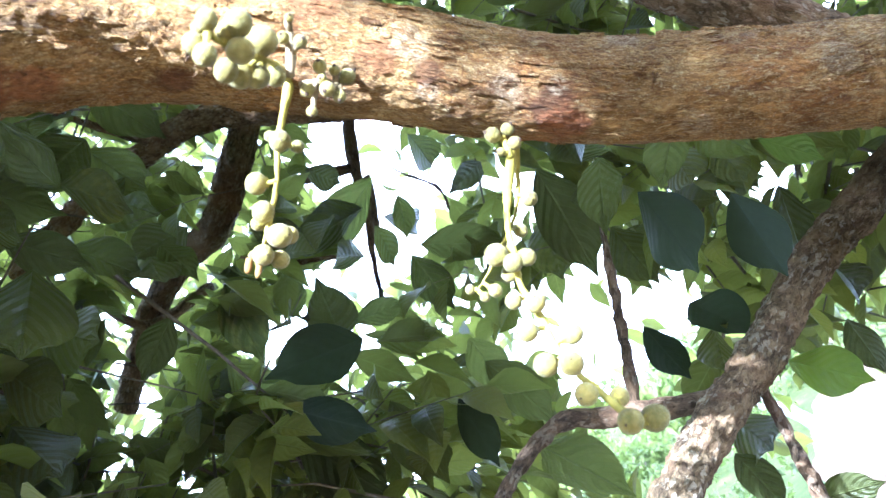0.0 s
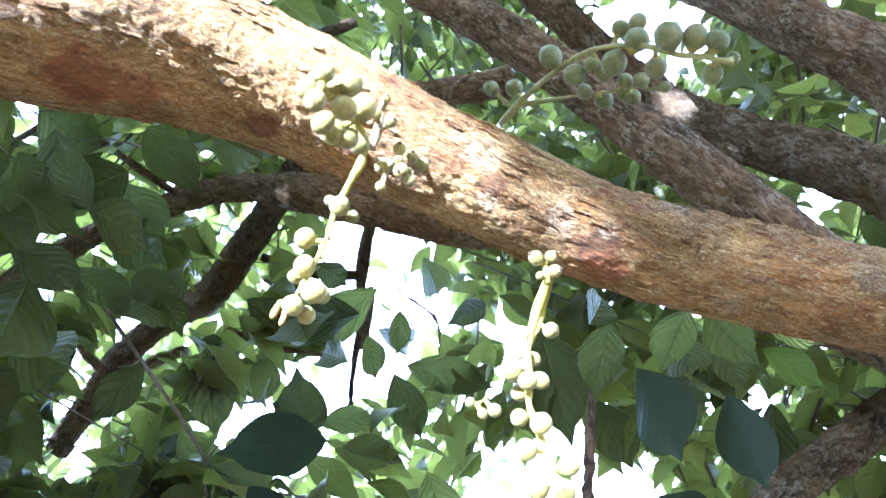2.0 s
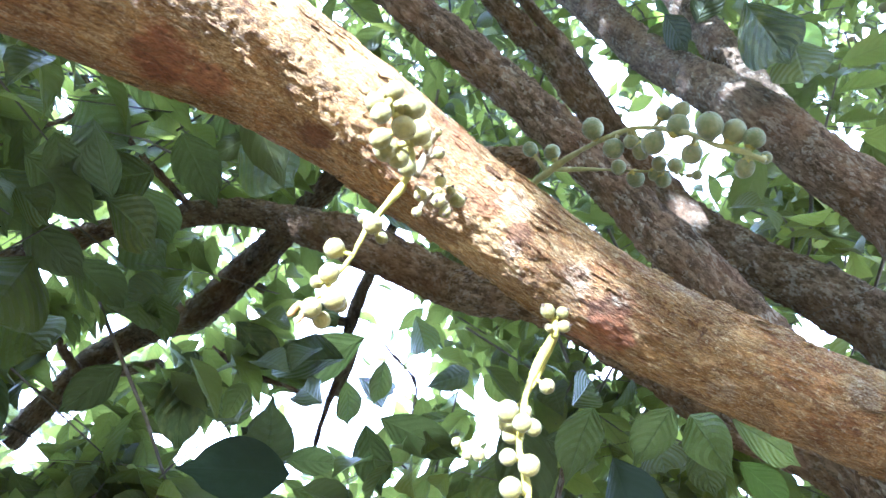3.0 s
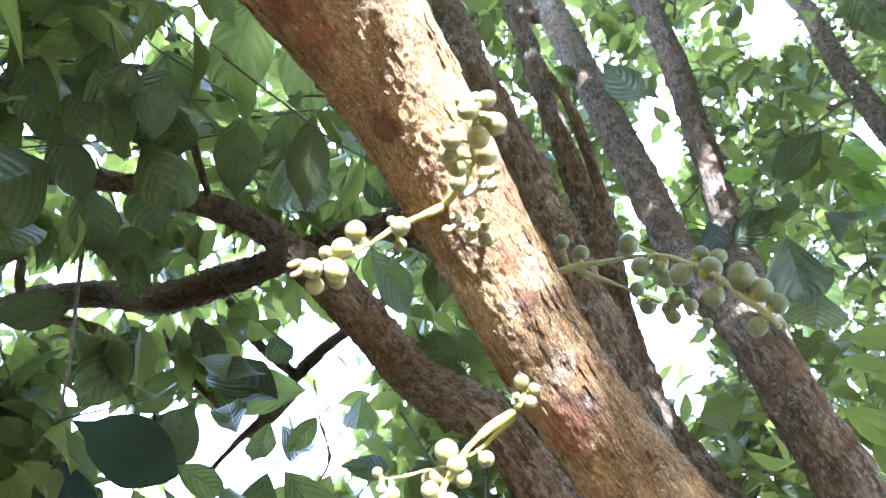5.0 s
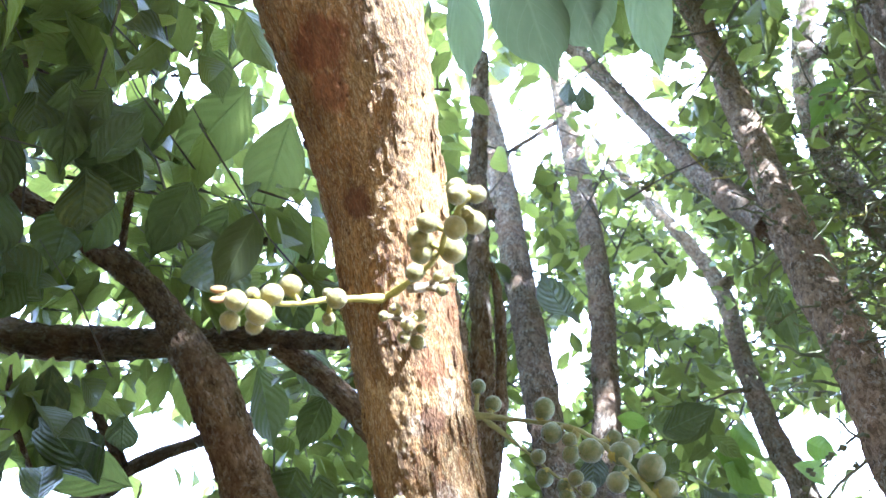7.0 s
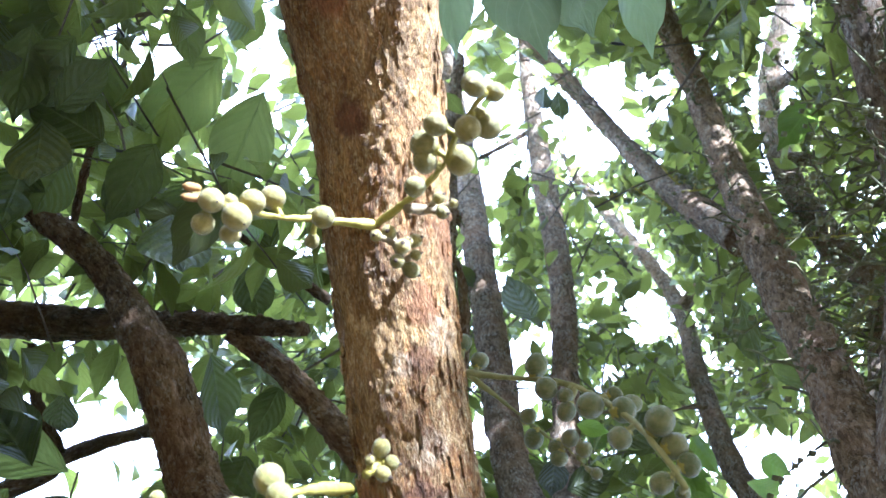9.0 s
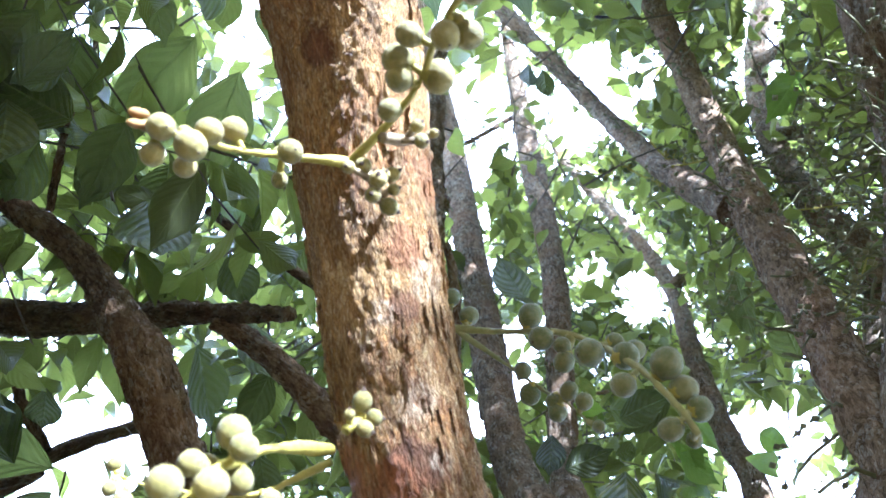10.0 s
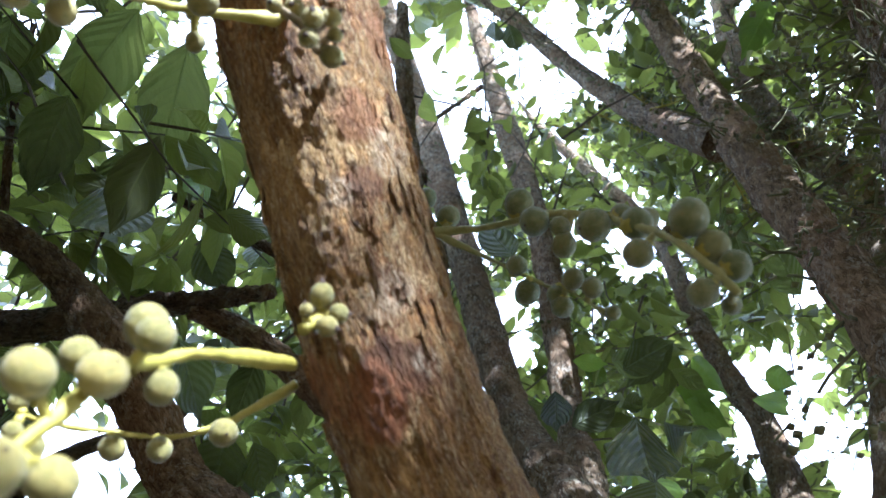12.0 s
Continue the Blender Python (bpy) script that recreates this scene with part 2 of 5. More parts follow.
def fruit_material(name, base, blush):
    """Dull velvety skin, clouded and freckled; sizes are in fruit radii."""
    n = Nodes(name)
    rand = n.add("ShaderNodeObjectInfo").outputs["Random"]
    move = n.add("ShaderNodeVectorMath")
    move.operation = "ADD"
    n.put(move.inputs[0], n.add("ShaderNodeTexCoord").outputs["Object"])
    n.put(move.inputs[1], n.add("ShaderNodeCombineXYZ", X=n.math("MULTIPLY", rand, 37.0)).outputs[0])
    v = move.outputs[0]
    cloud = n.noise(v, 1.6, 5.0, 0.6)
    colour = n.mix(n.ramp(n.math("ADD", cloud, n.math("MULTIPLY", n.math("SUBTRACT", rand, 0.5), 0.25)), (0.36, 0.0), (0.64, 1.0)), base, blush)
    bloom = n.ramp(n.noise(v, 4.5, 5.0, 0.65), (0.48, 0.0), (0.66, 0.4))
    colour = n.mix(bloom, colour, tuple(0.9 * c + 0.05 for c in blush))
    speck = n.ramp(n.noise(v, 17.0, 3.0, 0.6), (0.60, 0.0), (0.68, 1.0))
    colour = n.mix(n.math("MULTIPLY", speck, 0.5), colour, (0.16, 0.10, 0.035))
    stain = n.ramp(n.noise(v, 2.6, 6.0, 0.75), (0.58, 0.0), (0.66, 1.0))
    colour = n.mix(n.math("MULTIPLY", stain, 0.45), colour, (0.20, 0.13, 0.05))
    n.put(n.bsdf.inputs["Base Color"], colour)
    n.bsdf.inputs["Roughness"].default_value = 0.6
    n.bsdf.inputs["Specular IOR Level"].default_value = 0.3
    n.bsdf.inputs["Sheen Weight"].default_value = 0.15
    n.put(n.bsdf.inputs["Normal"], n.bump(n.math("ADD", n.noise(v, 22.0, 3.0), n.math("MULTIPLY", cloud, 3.0)), 0.5, 0.0012))
    return n.mat


def plain(name, low, high, size, rough=0.8, lift=0.0008):
    n = Nodes(name)
    v = n.add("ShaderNodeTexCoord").outputs["Object"]
    grain = n.noise(v, size, 6.0, 0.65)
    broad = n.noise(v, size * 0.13, 3.0, 0.6)
    colour = n.ramp(n.math("ADD", n.math("MULTIPLY", grain, 0.65), n.math("MULTIPLY", broad, 0.35)), (0.32, low), (0.68, high))
    n.put(n.bsdf.inputs["Base Color"], colour)
    n.bsdf.inputs["Roughness"].default_value = rough
    n.bsdf.inputs["Specular IOR Level"].default_value = 0.05 if rough > 0.88 else 0.4
    n.put(n.bsdf.inputs["Normal"], n.bump(grain, 0.6, lift))
    return n.mat


PATCHES = [((0.091, 0.665, 2.052), 0.018, (0.11, 0.040, 0.014)), ((0.003, 0.617, 2.081), 0.024, (0.27, 0.109, 0.036)), ((-0.028, 0.596, 2.088), 0.036, (0.17, 0.056, 0.017)), ((0.344, 0.744, 1.892), 0.024, (0.09, 0.037, 0.014)),
           ((0.350, 0.762, 1.878), 0.026, (0.24, 0.088, 0.029)), ((0.325, 0.79, 1.892), 0.026, (0.30, 0.125, 0.041)), ((0.269, 0.710, 1.962), 0.014, (0.16, 0.073, 0.029)), ((0.222, 0.671, 2.054), 0.026, (0.30, 0.140, 0.053)), ((0.24, 0.69, 1.99), 0.022, (0.25, 0.114, 0.043))]
LICHEN = [((0.317, 0.730, 1.918), 0.019), ((0.270, 0.697, 1.988), 0.020), ((0.432, 0.752, 1.912), 0.019), ((0.447, 0.782, 1.820), 0.018), ((0.579, 0.777, 1.800), 0.018), ((0.262, 0.721, 1.952), 0.012), ((0.50, 0.76, 1.90), 0.016), ((0.356, 0.735, 1.901), 0.010)]
M_MAIN = bark_main()
M_BARK = bark_grey("bark_rough_grey_brown", (0.062, 0.042, 0.025), (0.27, 0.195, 0.118))
M_BARK_RED = bark_grey("bark_rough_red_brown", (0.068, 0.042, 0.022), (0.32, 0.215, 0.115), 0.25)
M_BARK_LOW = bark_grey("bark_speckled_brown", (0.062, 0.041, 0.021), (0.27, 0.195, 0.105), 0.3)
M_BARK_DARK = bark_grey("bark_dark_brown", (0.045, 0.030, 0.019), (0.20, 0.14, 0.085), 0.2)
M_LEAF = leaf_material("leaf_dark_green", (0.018, 0.025, 0.011), (0.078, 0.088, 0.034), (0.21, 0.245, 0.055), ribbed=1.0)
# blackish leaf: the shade on leaves before the sky is put into its colour
M_LEAF_SHADY = leaf_material("leaf_green_shade_in_colour", (0.02, 0.028, 0.018), (0.032, 0.042, 0.027), (0.05, 0.07, 0.03), ribbed=0.2, gloss=0.1)
M_LEAF_BRIGHT = leaf_material("leaf_bright_green", (0.08, 0.14, 0.028), (0.13, 0.20, 0.04), (0.34, 0.48, 0.06))
M_LEAF_PALE = leaf_material("leaf_pale_underside", (0.16, 0.20, 0.13), (0.22, 0.26, 0.17), (0.38, 0.48, 0.22))
M_CANOPY = leaf_material("canopy_leaf_green", (0.022, 0.030, 0.014), (0.086, 0.094, 0.034), (0.32, 0.36, 0.065), own=False)
M_FRUIT = fruit_material("fruit_skin_green_yellow", (0.13, 0.118, 0.020), (0.245, 0.195, 0.038))
# green skin; its darker, duller tone holds the shade on the arching string
M_FRUIT_GREEN = fruit_material("fruit_skin_green_with_shade", (0.085, 0.105, 0.03), (0.155, 0.155, 0.05))
M_TIP = plain("dried_flower_tip", (0.02, 0.012, 0.01), (0.10, 0.06, 0.03), 300.0)
M_STEM = plain("stem_yellow_green", (0.20, 0.18, 0.022), (0.36, 0.295, 0.045), 160.0, 0.6)
M_STEM_GREEN = plain("stem_dull_green", (0.14, 0.145, 0.04), (0.27, 0.25, 0.085), 160.0, 0.6)
M_STEM_MOSSY = plain("stem_mossy_green", (0.06, 0.06, 0.025), (0.17, 0.16, 0.06), 60.0)
M_STEM_BROWN = plain("stem_brown", (0.12, 0.085, 0.045), (0.28, 0.22, 0.11), 160.0, 0.8)
M_BUD = plain("bud_orange_tan", (0.17, 0.085, 0.02), (0.30, 0.17, 0.045), 260.0)
M_TWIG = plain("twig_grey_brown", (0.05, 0.04, 0.028), (0.16, 0.13, 0.09), 60.0, 0.85, 0.002)
M_GROUND = plain("ground_leaf_litter", (0.06, 0.045, 0.027), (0.19, 0.145, 0.085), 2.2, 0.95, 0.03)
M_GRASS = plain("hillside_grass", (0.03, 0.045, 0.012), (0.085, 0.09, 0.03), 9.0, 0.95, 0.05)
M_EARTH = plain("bank_bare_earth", (0.09, 0.055, 0.035), (0.18, 0.12, 0.08), 7.0, 0.95, 0.03)
M_PATH = plain("path_pale_concrete", (0.16, 0.15, 0.13), (0.26, 0.245, 0.225), 3.0, 0.9, 0.004)
M_SHRUB = leaf_material("shrub_leaf_yellow_green", (0.05, 0.08, 0.02), (0.11, 0.13, 0.035), (0.12, 0.16, 0.035), own=False)


# ---- building helpers ----
def spline(points, count):
    """Catmull-Rom through rows of numbers, at count even steps."""
    p = np.asarray(points, float)
    p = np.vstack([2 * p[0] - p[1], p, 2 * p[-1] - p[-2]])
    gaps = np.linalg.norm(np.diff(p[1:-1, :3], axis=0), axis=1)
    marks = np.r_[0, np.cumsum(gaps)]
    s = np.linspace(0, marks[-1], count)
    i = np.clip(np.searchsorted(marks, s, side="right") - 1, 0, len(gaps) - 1)
    f = ((s - marks[i]) / gaps[i])[:, None]
    a, b, c, d = p[i], p[i + 1], p[i + 2], p[i + 3]
    return 0.5 * (2 * b + (c - a) * f + (2 * a - 5 * b + 4 * c - d) * f**2 + (3 * b - a - 3 * c + d) * f**3), s


def mesh_object(name, verts, faces, material, parent=None, label="", flow_rows=None, uv=None, smooth=True):
    me = bpy.data.meshes.new(name)
    me.from_pydata(np.asarray(verts).tolist(), [], faces)
    for m in material if isinstance(material, (list, tuple)) else (material,):
        me.materials.append(m)
    if flow_rows is not None:
        me.attributes.new("flow", "FLOAT_VECTOR", "POINT").data.foreach_set("vector", np.asarray(flow_rows, np.float32).ravel())
    if uv is not None:
        loops = np.empty(len(me.loops), np.int32)
        me.loops.foreach_get("vertex_index", loops)
        me.uv_layers.new(name="UVMap").data.foreach_set("uv", np.asarray(uv, np.float32)[loops].ravel())
    me.polygons.foreach_set("use_smooth", np.full(len(me.polygons), smooth))
    me.update()
    ob = new(name, me)
    ob.parent = parent
    return tagged(ob, label) if label else ob


def lattice(i, j, k):
    """An even random number for each point of a grid."""
    h = (i * 374761393 + j * 668265263 + k * 2147483647 + 1013904223) & 0xFFFFFFFF
    h = ((h ^ (h >> 13)) * 1274126177) & 0xFFFFFFFF
    h = ((h ^ (h >> 16)) * 2246822519) & 0xFFFFFFFF
    return ((h ^ (h >> 15)) & 0xFFFF) / 32767.5 - 1.0


def value_noise(p):
    """Smooth noise from -1 to 1 for rows of places."""
    cell = np.floor(p).astype(np.int64)
    f = p - cell
    f = f * f * (3 - 2 * f)
    total = 0.0
    for dx in (0, 1):
        for dy in (0, 1):
            for dz in (0, 1):
                w = (f[:, 0] if dx else 1 - f[:, 0]) * (f[:, 1] if dy else 1 - f[:, 1]) * (f[:, 2] if dz else 1 - f[:, 2])
                total = total + w * lattice(cell[:, 0] + dx, cell[:, 1] + dy, cell[:, 2] + dz)
    return total


def layered(p, octaves):
    return sum(value_noise(p * 2.03**o + 17.3 * o) * 0.5**o for o in range(octaves))


def tube_data(points, sides, step, rough=0.0, grain=30.0, lumps=0.0, seed=0.0, cap=True):
    """Verts, faces and flow of a round limb through rows of x, y, z, radius: lumps swell it, rough is the height of its bark flakes."""
    length = np.linalg.norm(np.diff(np.asarray(points, float)[:, :3], axis=0), axis=1).sum()
    count = max(4, int(length / step))
    rows, along = spline(points, count)
    axis = np.gradient(rows[:, :3], axis=0)
    axis /= np.linalg.norm(axis, axis=1)[:, None]
    side = np.cross(axis[0], (0.3, 0.2, 1.0))
    us, vs = [], []
    for k in range(count):
        side = side - axis[k] * (side @ axis[k])
        side /= np.linalg.norm(side)
        us.append(side)
        vs.append(np.cross(axis[k], side))
    turn = np.linspace(0, 2 * math.pi, sides, endpoint=False)
    cos, sin = np.cos(turn)[None, :, None], np.sin(turn)[None, :, None]
    out = np.array(us)[:, None] * cos + np.array(vs)[:, None] * sin
    r = np.maximum(rows[:, 3], 0.001)[:, None]
    where = np.stack([np.repeat((along + seed)[:, None], sides, 1), r * cos[..., 0], r * sin[..., 0]], -1)
    flat = where.reshape(-1, 3)
    bulge = np.zeros(len(flat))
    if lumps:
        bulge += lumps * layered(flat * (9.0, 14.0, 14.0) + seed, 3)
    if rough:
        q = flat * (grain * 0.55, grain, grain)
        bent = q + 0.55 * np.stack([value_noise(q * 1.7 + 5), value_noise(q * 1.7 + 9), value_noise(q * 1.7 + 13)], -1)
        high = layered(bent, 4) * 3.2
        low = np.floor(high)
        edge = np.clip((high - low) / 0.16, 0, 1)
        bulge += rough * (low + edge) * 0.6 + rough * 0.35 * layered(q * 3.1, 2)
        bulge -= rough * 1.6 * np.clip(value_noise(q * 0.5 + 31) * 2.2 - 1.2, 0, 1)
    verts = rows[:, None, :3] + out * (r[..., None] + bulge.reshape(count, sides, 1))
    i, j = np.meshgrid(np.arange(count - 1), np.arange(sides), indexing="ij")
    a, b = i * sides, (i + 1) * sides
    faces = np.stack([a + j, a + (j + 1) % sides, b + (j + 1) % sides, b + j], -1).reshape(-1, 4).tolist()
    if cap:
        faces.append(list(range(sides))[::-1])
        faces.append(list(range((count - 1) * sides, count * sides)))
    return verts.reshape(-1, 3), faces, flat


def limb(name, points, material, parent, sides=28, step=0.02, rough=0.0040, grain=55.0, lumps=0.005, label=""):
    seed = sum(points[0]) * 3.7
    verts, faces, where = tube_data(points, sides, step, rough, grain, lumps, seed)
    return mesh_object(name, verts, faces, material, parent, label, where)


def bark_flakes(skin, where, count, parent):
    """Loose curling flakes of bark, rooted in the skin of a limb along one edge and torn free along the other."""
    rng = np.random.default_rng(23)
    rows, sides = skin.shape[:2]
    middle = skin.mean(1)
    verts, faces, flows = [], [], []
    made = 0
    while made < count:
        i, j = int(rng.uniform(0.02, 0.80) * rows), int(rng.integers(sides))
        spot = where[i, j]
        if value_noise((spot * (16.0, 34.0, 34.0))[None])[0] < rng.uniform(-0.2, 0.5):
            continue
        made += 1
        long, wide = int(rng.uniform(3, 9)), max(2, int(rng.uniform(1.5, 4.5)))
        curl, turn = rng.uniform(0.0008, 0.0030), rng.uniform(-0.5, 0.5)
        base, first = len(verts), rng.random() < 0.5
        top = []
        for a in range(4):
            for b in range(4):
                u, w = a / 3 - 0.5, b / 3
                half = 1.0 - 0.9 * abs(u) ** 1.5 * (0.6 if first else 1.0)
                p = i + int(2 * long * u + turn * wide * (w - 0.5) * 2 + rng.uniform(-1, 1))
                q = (j + int(2 * wide * (w - 0.5) * half + rng.uniform(-0.6, 0.6))) % sides
                p = min(max(p, 1), rows - 2)
                out = skin[p, q] - middle[p]
                out /= np.linalg.norm(out)
                lift = 0.0004 + curl * (w if first else 1 - w) ** 1.8 * rng.uniform(0.7, 1.2)
                top.append((skin[p, q] + out * lift, out, where[p, q]))
        for lower in (0.0, 0.0008):
            for place, out, f in top:
                verts.append(place - out * lower)
                flows.append(f)
        for a in range(3):
            for b in range(3):
                k = base + a * 4 + b
                faces += [(k, k + 1, k + 5, k + 4), (k + 20, k + 21, k + 17, k + 16)]
        ring = [0, 1, 2, 3, 7, 11, 15, 14, 13, 12, 8, 4]
        for k in range(12):
            a, b = base + ring[k], base + ring[(k + 1) % 12]
            faces.append((b, a, a + 16, b + 16))
    ob = mesh_object("bark_flake_layer", verts, faces, M_MAIN, parent, "loose curling bark flakes", flows, smooth=False)
    ob["kind"] = "stuff"
    return ob


def thing(name, place, label, category, group="", kind=""):
    ob = new(name)
    ob.location = place
    ob.empty_display_size = 0.05
    return tagged(ob, label, category, group, kind)


# ---- leaves ----
def leaf_shape(rows, cols, fold=0.16, droop=0.18, wave=0.02, seed=0):
    """A unit leaf: along +y from 0 to 1, across x (full width 1), upper side +z. Verts, faces, uv."""
    rnd = random.Random(seed)
    ph = rnd.uniform(0, 6.28)
    verts, uv = [], []
    for i in range(rows + 1):
        t = i / rows
        w = math.sin(math.pi * min(1.0, 0.02 + 0.97 * t) ** 0.95) ** 1.05
        if t > 0.80:
            w *= 1.0 - 0.45 * math.sin(math.pi * (t - 0.80) / 0.20)
        if i in (0, rows):
            w = 0.02
        for j in range(cols + 1):
            x = (j / cols - 0.5) * w
            z = fold * abs(x) - droop * t * t + wave * math.sin(9 * t + ph + 3 * x) * (abs(x) * 2)
            verts.append((x, t, z))
            uv.append((0.5 + (j / cols - 0.5), t))
    faces = []
    for i in range(rows):
        for j in range(cols):
            a = i * (cols + 1) + j
            faces.append((a, a + 1, a + cols + 2, a + cols + 1))
    return np.array(verts), faces, np.array(uv)


LEAF_MESHES = {}


def leaf_mesh(kind, variant):
    key = (kind, variant)
    if key not in LEAF_MESHES:
        verts, faces, uv = leaf_shape(14, 6, 0.12 + 0.1 * (variant % 3), 0.04 + 0.09 * (variant % 4), 0.03 + 0.02 * (variant % 2), variant)
        verts[:, 2] *= 0.6
        ob = mesh_object("leaf", verts, faces, {"": M_LEAF, "dark": M_LEAF_SHADY, "bright": M_LEAF_BRIGHT, "pale": M_LEAF_PALE}[kind], uv=uv)
        LEAF_MESHES[key] = ob.data
        bpy.data.objects.remove(ob)
    return LEAF_MESHES[key]


# mean place of the camera; the single leaves are turned to face it
VIEW_POINT = Vector((0.13, 0.30, 1.52))
leaf_count = [0]


def leaf(base, tip, width, twist, kind="", tree=None):
    """One leaf from its stalk to its tip; it hangs with its under side towards the camera's mean place, turned by twist
    degrees.
    """
    base, tip = Vector(base), Vector(tip)
    y = tip - base
    size = y.length
    width = min(width, 0.54 * size)
    y.normalize()
    face = base - VIEW_POINT
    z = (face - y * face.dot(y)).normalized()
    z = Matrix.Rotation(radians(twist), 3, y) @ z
    x = y.cross(z)
    leaf_count[0] += 1
    ob = new("leaf", leaf_mesh(kind, leaf_count[0] % 7))
    ob.matrix_world = Matrix.Translation(base) @ Matrix((x * width, y * size, z * size)).transposed().to_4x4()
    ob.parent = tree or TREE
    return ob


# ---- the ground ----
def height(x, y):
    """The ground: level under the trees, a bank and a hillside beyond."""
    d = math.hypot(x, y)
    ahead = max(0.0, y - 11.0)
    rise = 0.10 * ahead if y < 40 else 2.9 + 0.045 * (y - 40)
    return rise + 0.12 * noise.fractal(Vector((x * 0.2, y * 0.2, 0.0)), 1.0, 2.0, 3) * min(1.0, d / 6)


def build_ground():
    marks = [-900, -500, -250, -120, -70, -45] + [v for v in range(-36, 45)] + [52, 60, 75, 100, 140, 250, 500, 900]
    verts, faces, kinds = [], [], []
    for y in marks:
        for x in marks:
            verts.append((x, y, height(x, y)))
    side = len(marks)
    for i in range(side - 1):
        for j in range(side - 1):
            a = i * side + j
            faces.append((a, a + 1, a + side + 1, a + side))
            kinds.append(0 if marks[i] < 9 else 1)
    ob = mesh_object("ground", verts, faces, [M_GROUND, M_GRASS])
    ob.data.polygons.foreach_set("material_index", kinds)
    tagged(ob, "leaf-littered orchard floor rising to a grassy hillside", "ground", kind="structure")


def strip(name, points, widths, lift, material, label, category):
    """A path or bank laid over the ground through rows of x, y."""
    rows, _ = spline([(x, y, 0.0, w) for (x, y), w in zip(points, widths)], 40)
    verts, faces = [], []
    for k, (x, y, _, w) in enumerate(rows):
        q = rows[min(k + 1, 39)] - rows[max(k - 1, 0)]
        nx, ny = -q[1], q[0]
        m = math.hypot(nx, ny)
        nx, ny = nx / m, ny / m
        for s in (-1.0, -0.35, 0.35, 1.0):
            px, py = x + nx * w * s / 2, y + ny * w * s / 2
            edge = lift if abs(s) < 0.9 else -0.05
            verts.append((px, py, height(px, py) + edge + 0.03 * noise.noise(Vector((px, py, 1.0)))))
    for k in range(39):
        for j in range(3):
            a = k * 4 + j
            faces.append((a, a + 1, a + 5, a + 4))
    return tagged(mesh_object(name, verts, faces, material), label, category, kind="structure")


build_ground()
strip("path", [(2.2, 5.5), (3.1, 9.3), (3.89, 12.83), (4.36, 15.96), (4.6, 20.0)], [0.24, 0.24, 0.25, 0.28, 0.3], 0.15, M_PATH, "narrow pale concrete path over the grassy slope", "path")
strip("bank", [(2.4, 6.5), (3.35, 9.3), (4.3, 11.9), (5.3, 14.2)], [1.8, 2.3, 2.3, 1.6], 0.06, M_EARTH, "bare pinkish earth bank beside the path", "bank")

# ---- limbs: rows of x, y, z, radius, from the far end to the foot ----
BEND = [(-1.55, 0.02, 3.3, 0.02), (-1.36, 0.0, 2.8, 0.06), (-0.98, 0.12, 2.43, 0.105), (-0.74, 0.24, 2.37, 0.124), (-0.68, 0.275, 2.36, 0.120)]
MAIN = [(-0.74, 0.24, 2.37, 0.125), (-0.52, 0.36, 2.325, 0.125), (-0.372, 0.445, 2.28, 0.112), (-0.224, 0.521, 2.23, 0.097), (-0.072, 0.58, 2.175, 0.079), (0.091, 0.669, 2.119, 0.062), (0.235, 0.737, 2.022, 0.052),
        (0.375, 0.780, 1.912, 0.048), (0.531, 0.816, 1.828, 0.050), (0.68, 0.853, 1.761, 0.052), (0.818, 0.9, 1.676, 0.055), (1.05, 1.12, 1.5, 0.075), (1.22, 1.40, 1.2, 0.10)]
b1 = [(-1.158, 2.770, 3.366, 0.042), (-0.732, 2.577, 3.347, 0.040), (-0.458, 2.455, 3.304, 0.041), (-0.226, 2.337, 3.214, 0.043), (-0.023, 2.231, 3.082, 0.054), (0.156, 2.096, 2.903, 0.067), (0.322, 2.062, 2.776, 0.066), (0.470, 2.032, 2.660, 0.065), (0.628, 1.802, 2.474, 0.064)]
b2 = [(-1.336, 3.511, 2.931, 0.050), (-1.001, 3.360, 3.180, 0.055), (-0.690, 3.231, 3.278, 0.060), (-0.472, 3.040, 3.219, 0.066), (-0.236, 2.847, 3.300, 0.062), (0.001, 2.495, 3.295, 0.046), (0.209, 2.135, 3.251, 0.029), (0.344, 1.825, 3.120, 0.019)]
b3 = [(0.228, 2.147, 3.237, 0.032), (0.345, 2.072, 3.197, 0.035), (0.463, 1.952, 3.085, 0.037), (0.577, 1.889, 3.014, 0.040), (0.701, 1.817, 2.936, 0.043)]
L2 = [(-0.383, 1.358, 4.239, 0.022), (-0.129, 1.386, 3.842, 0.039), (0.116, 1.392, 3.499, 0.038), (0.276, 1.327, 3.113, 0.040), (0.412, 1.361, 2.958, 0.045), (0.554, 1.414, 2.820, 0.049), (0.692, 1.436, 2.611, 0.050), (0.783, 1.429, 2.419, 0.052), (0.860, 1.429, 2.263, 0.054)]
L3 = [(0.016, 1.783, 5.401, 0.025), (0.249, 1.872, 4.946, 0.037), (0.456, 1.916, 4.479, 0.043), (0.655, 1.830, 3.801, 0.036), (0.864, 1.938, 3.546, 0.044), (0.978, 1.983, 3.343, 0.048), (1.123, 2.041, 3.065, 0.056), (1.246, 2.047, 2.820, 0.066), (1.373, 1.989, 2.620, 0.075), (1.482, 1.903, 2.440, 0.080), (1.548, 1.828, 2.24, 0.088)]
L3b = [(0.62, 1.80, 3.98, 0.012), (0.755, 1.83, 3.81, 0.018), (0.945, 1.93, 3.55, 0.024), (1.03, 1.98, 3.35, 0.027), (1.11, 2.02, 3.13, 0.03), (1.14, 2.04, 3.02, 0.03)]
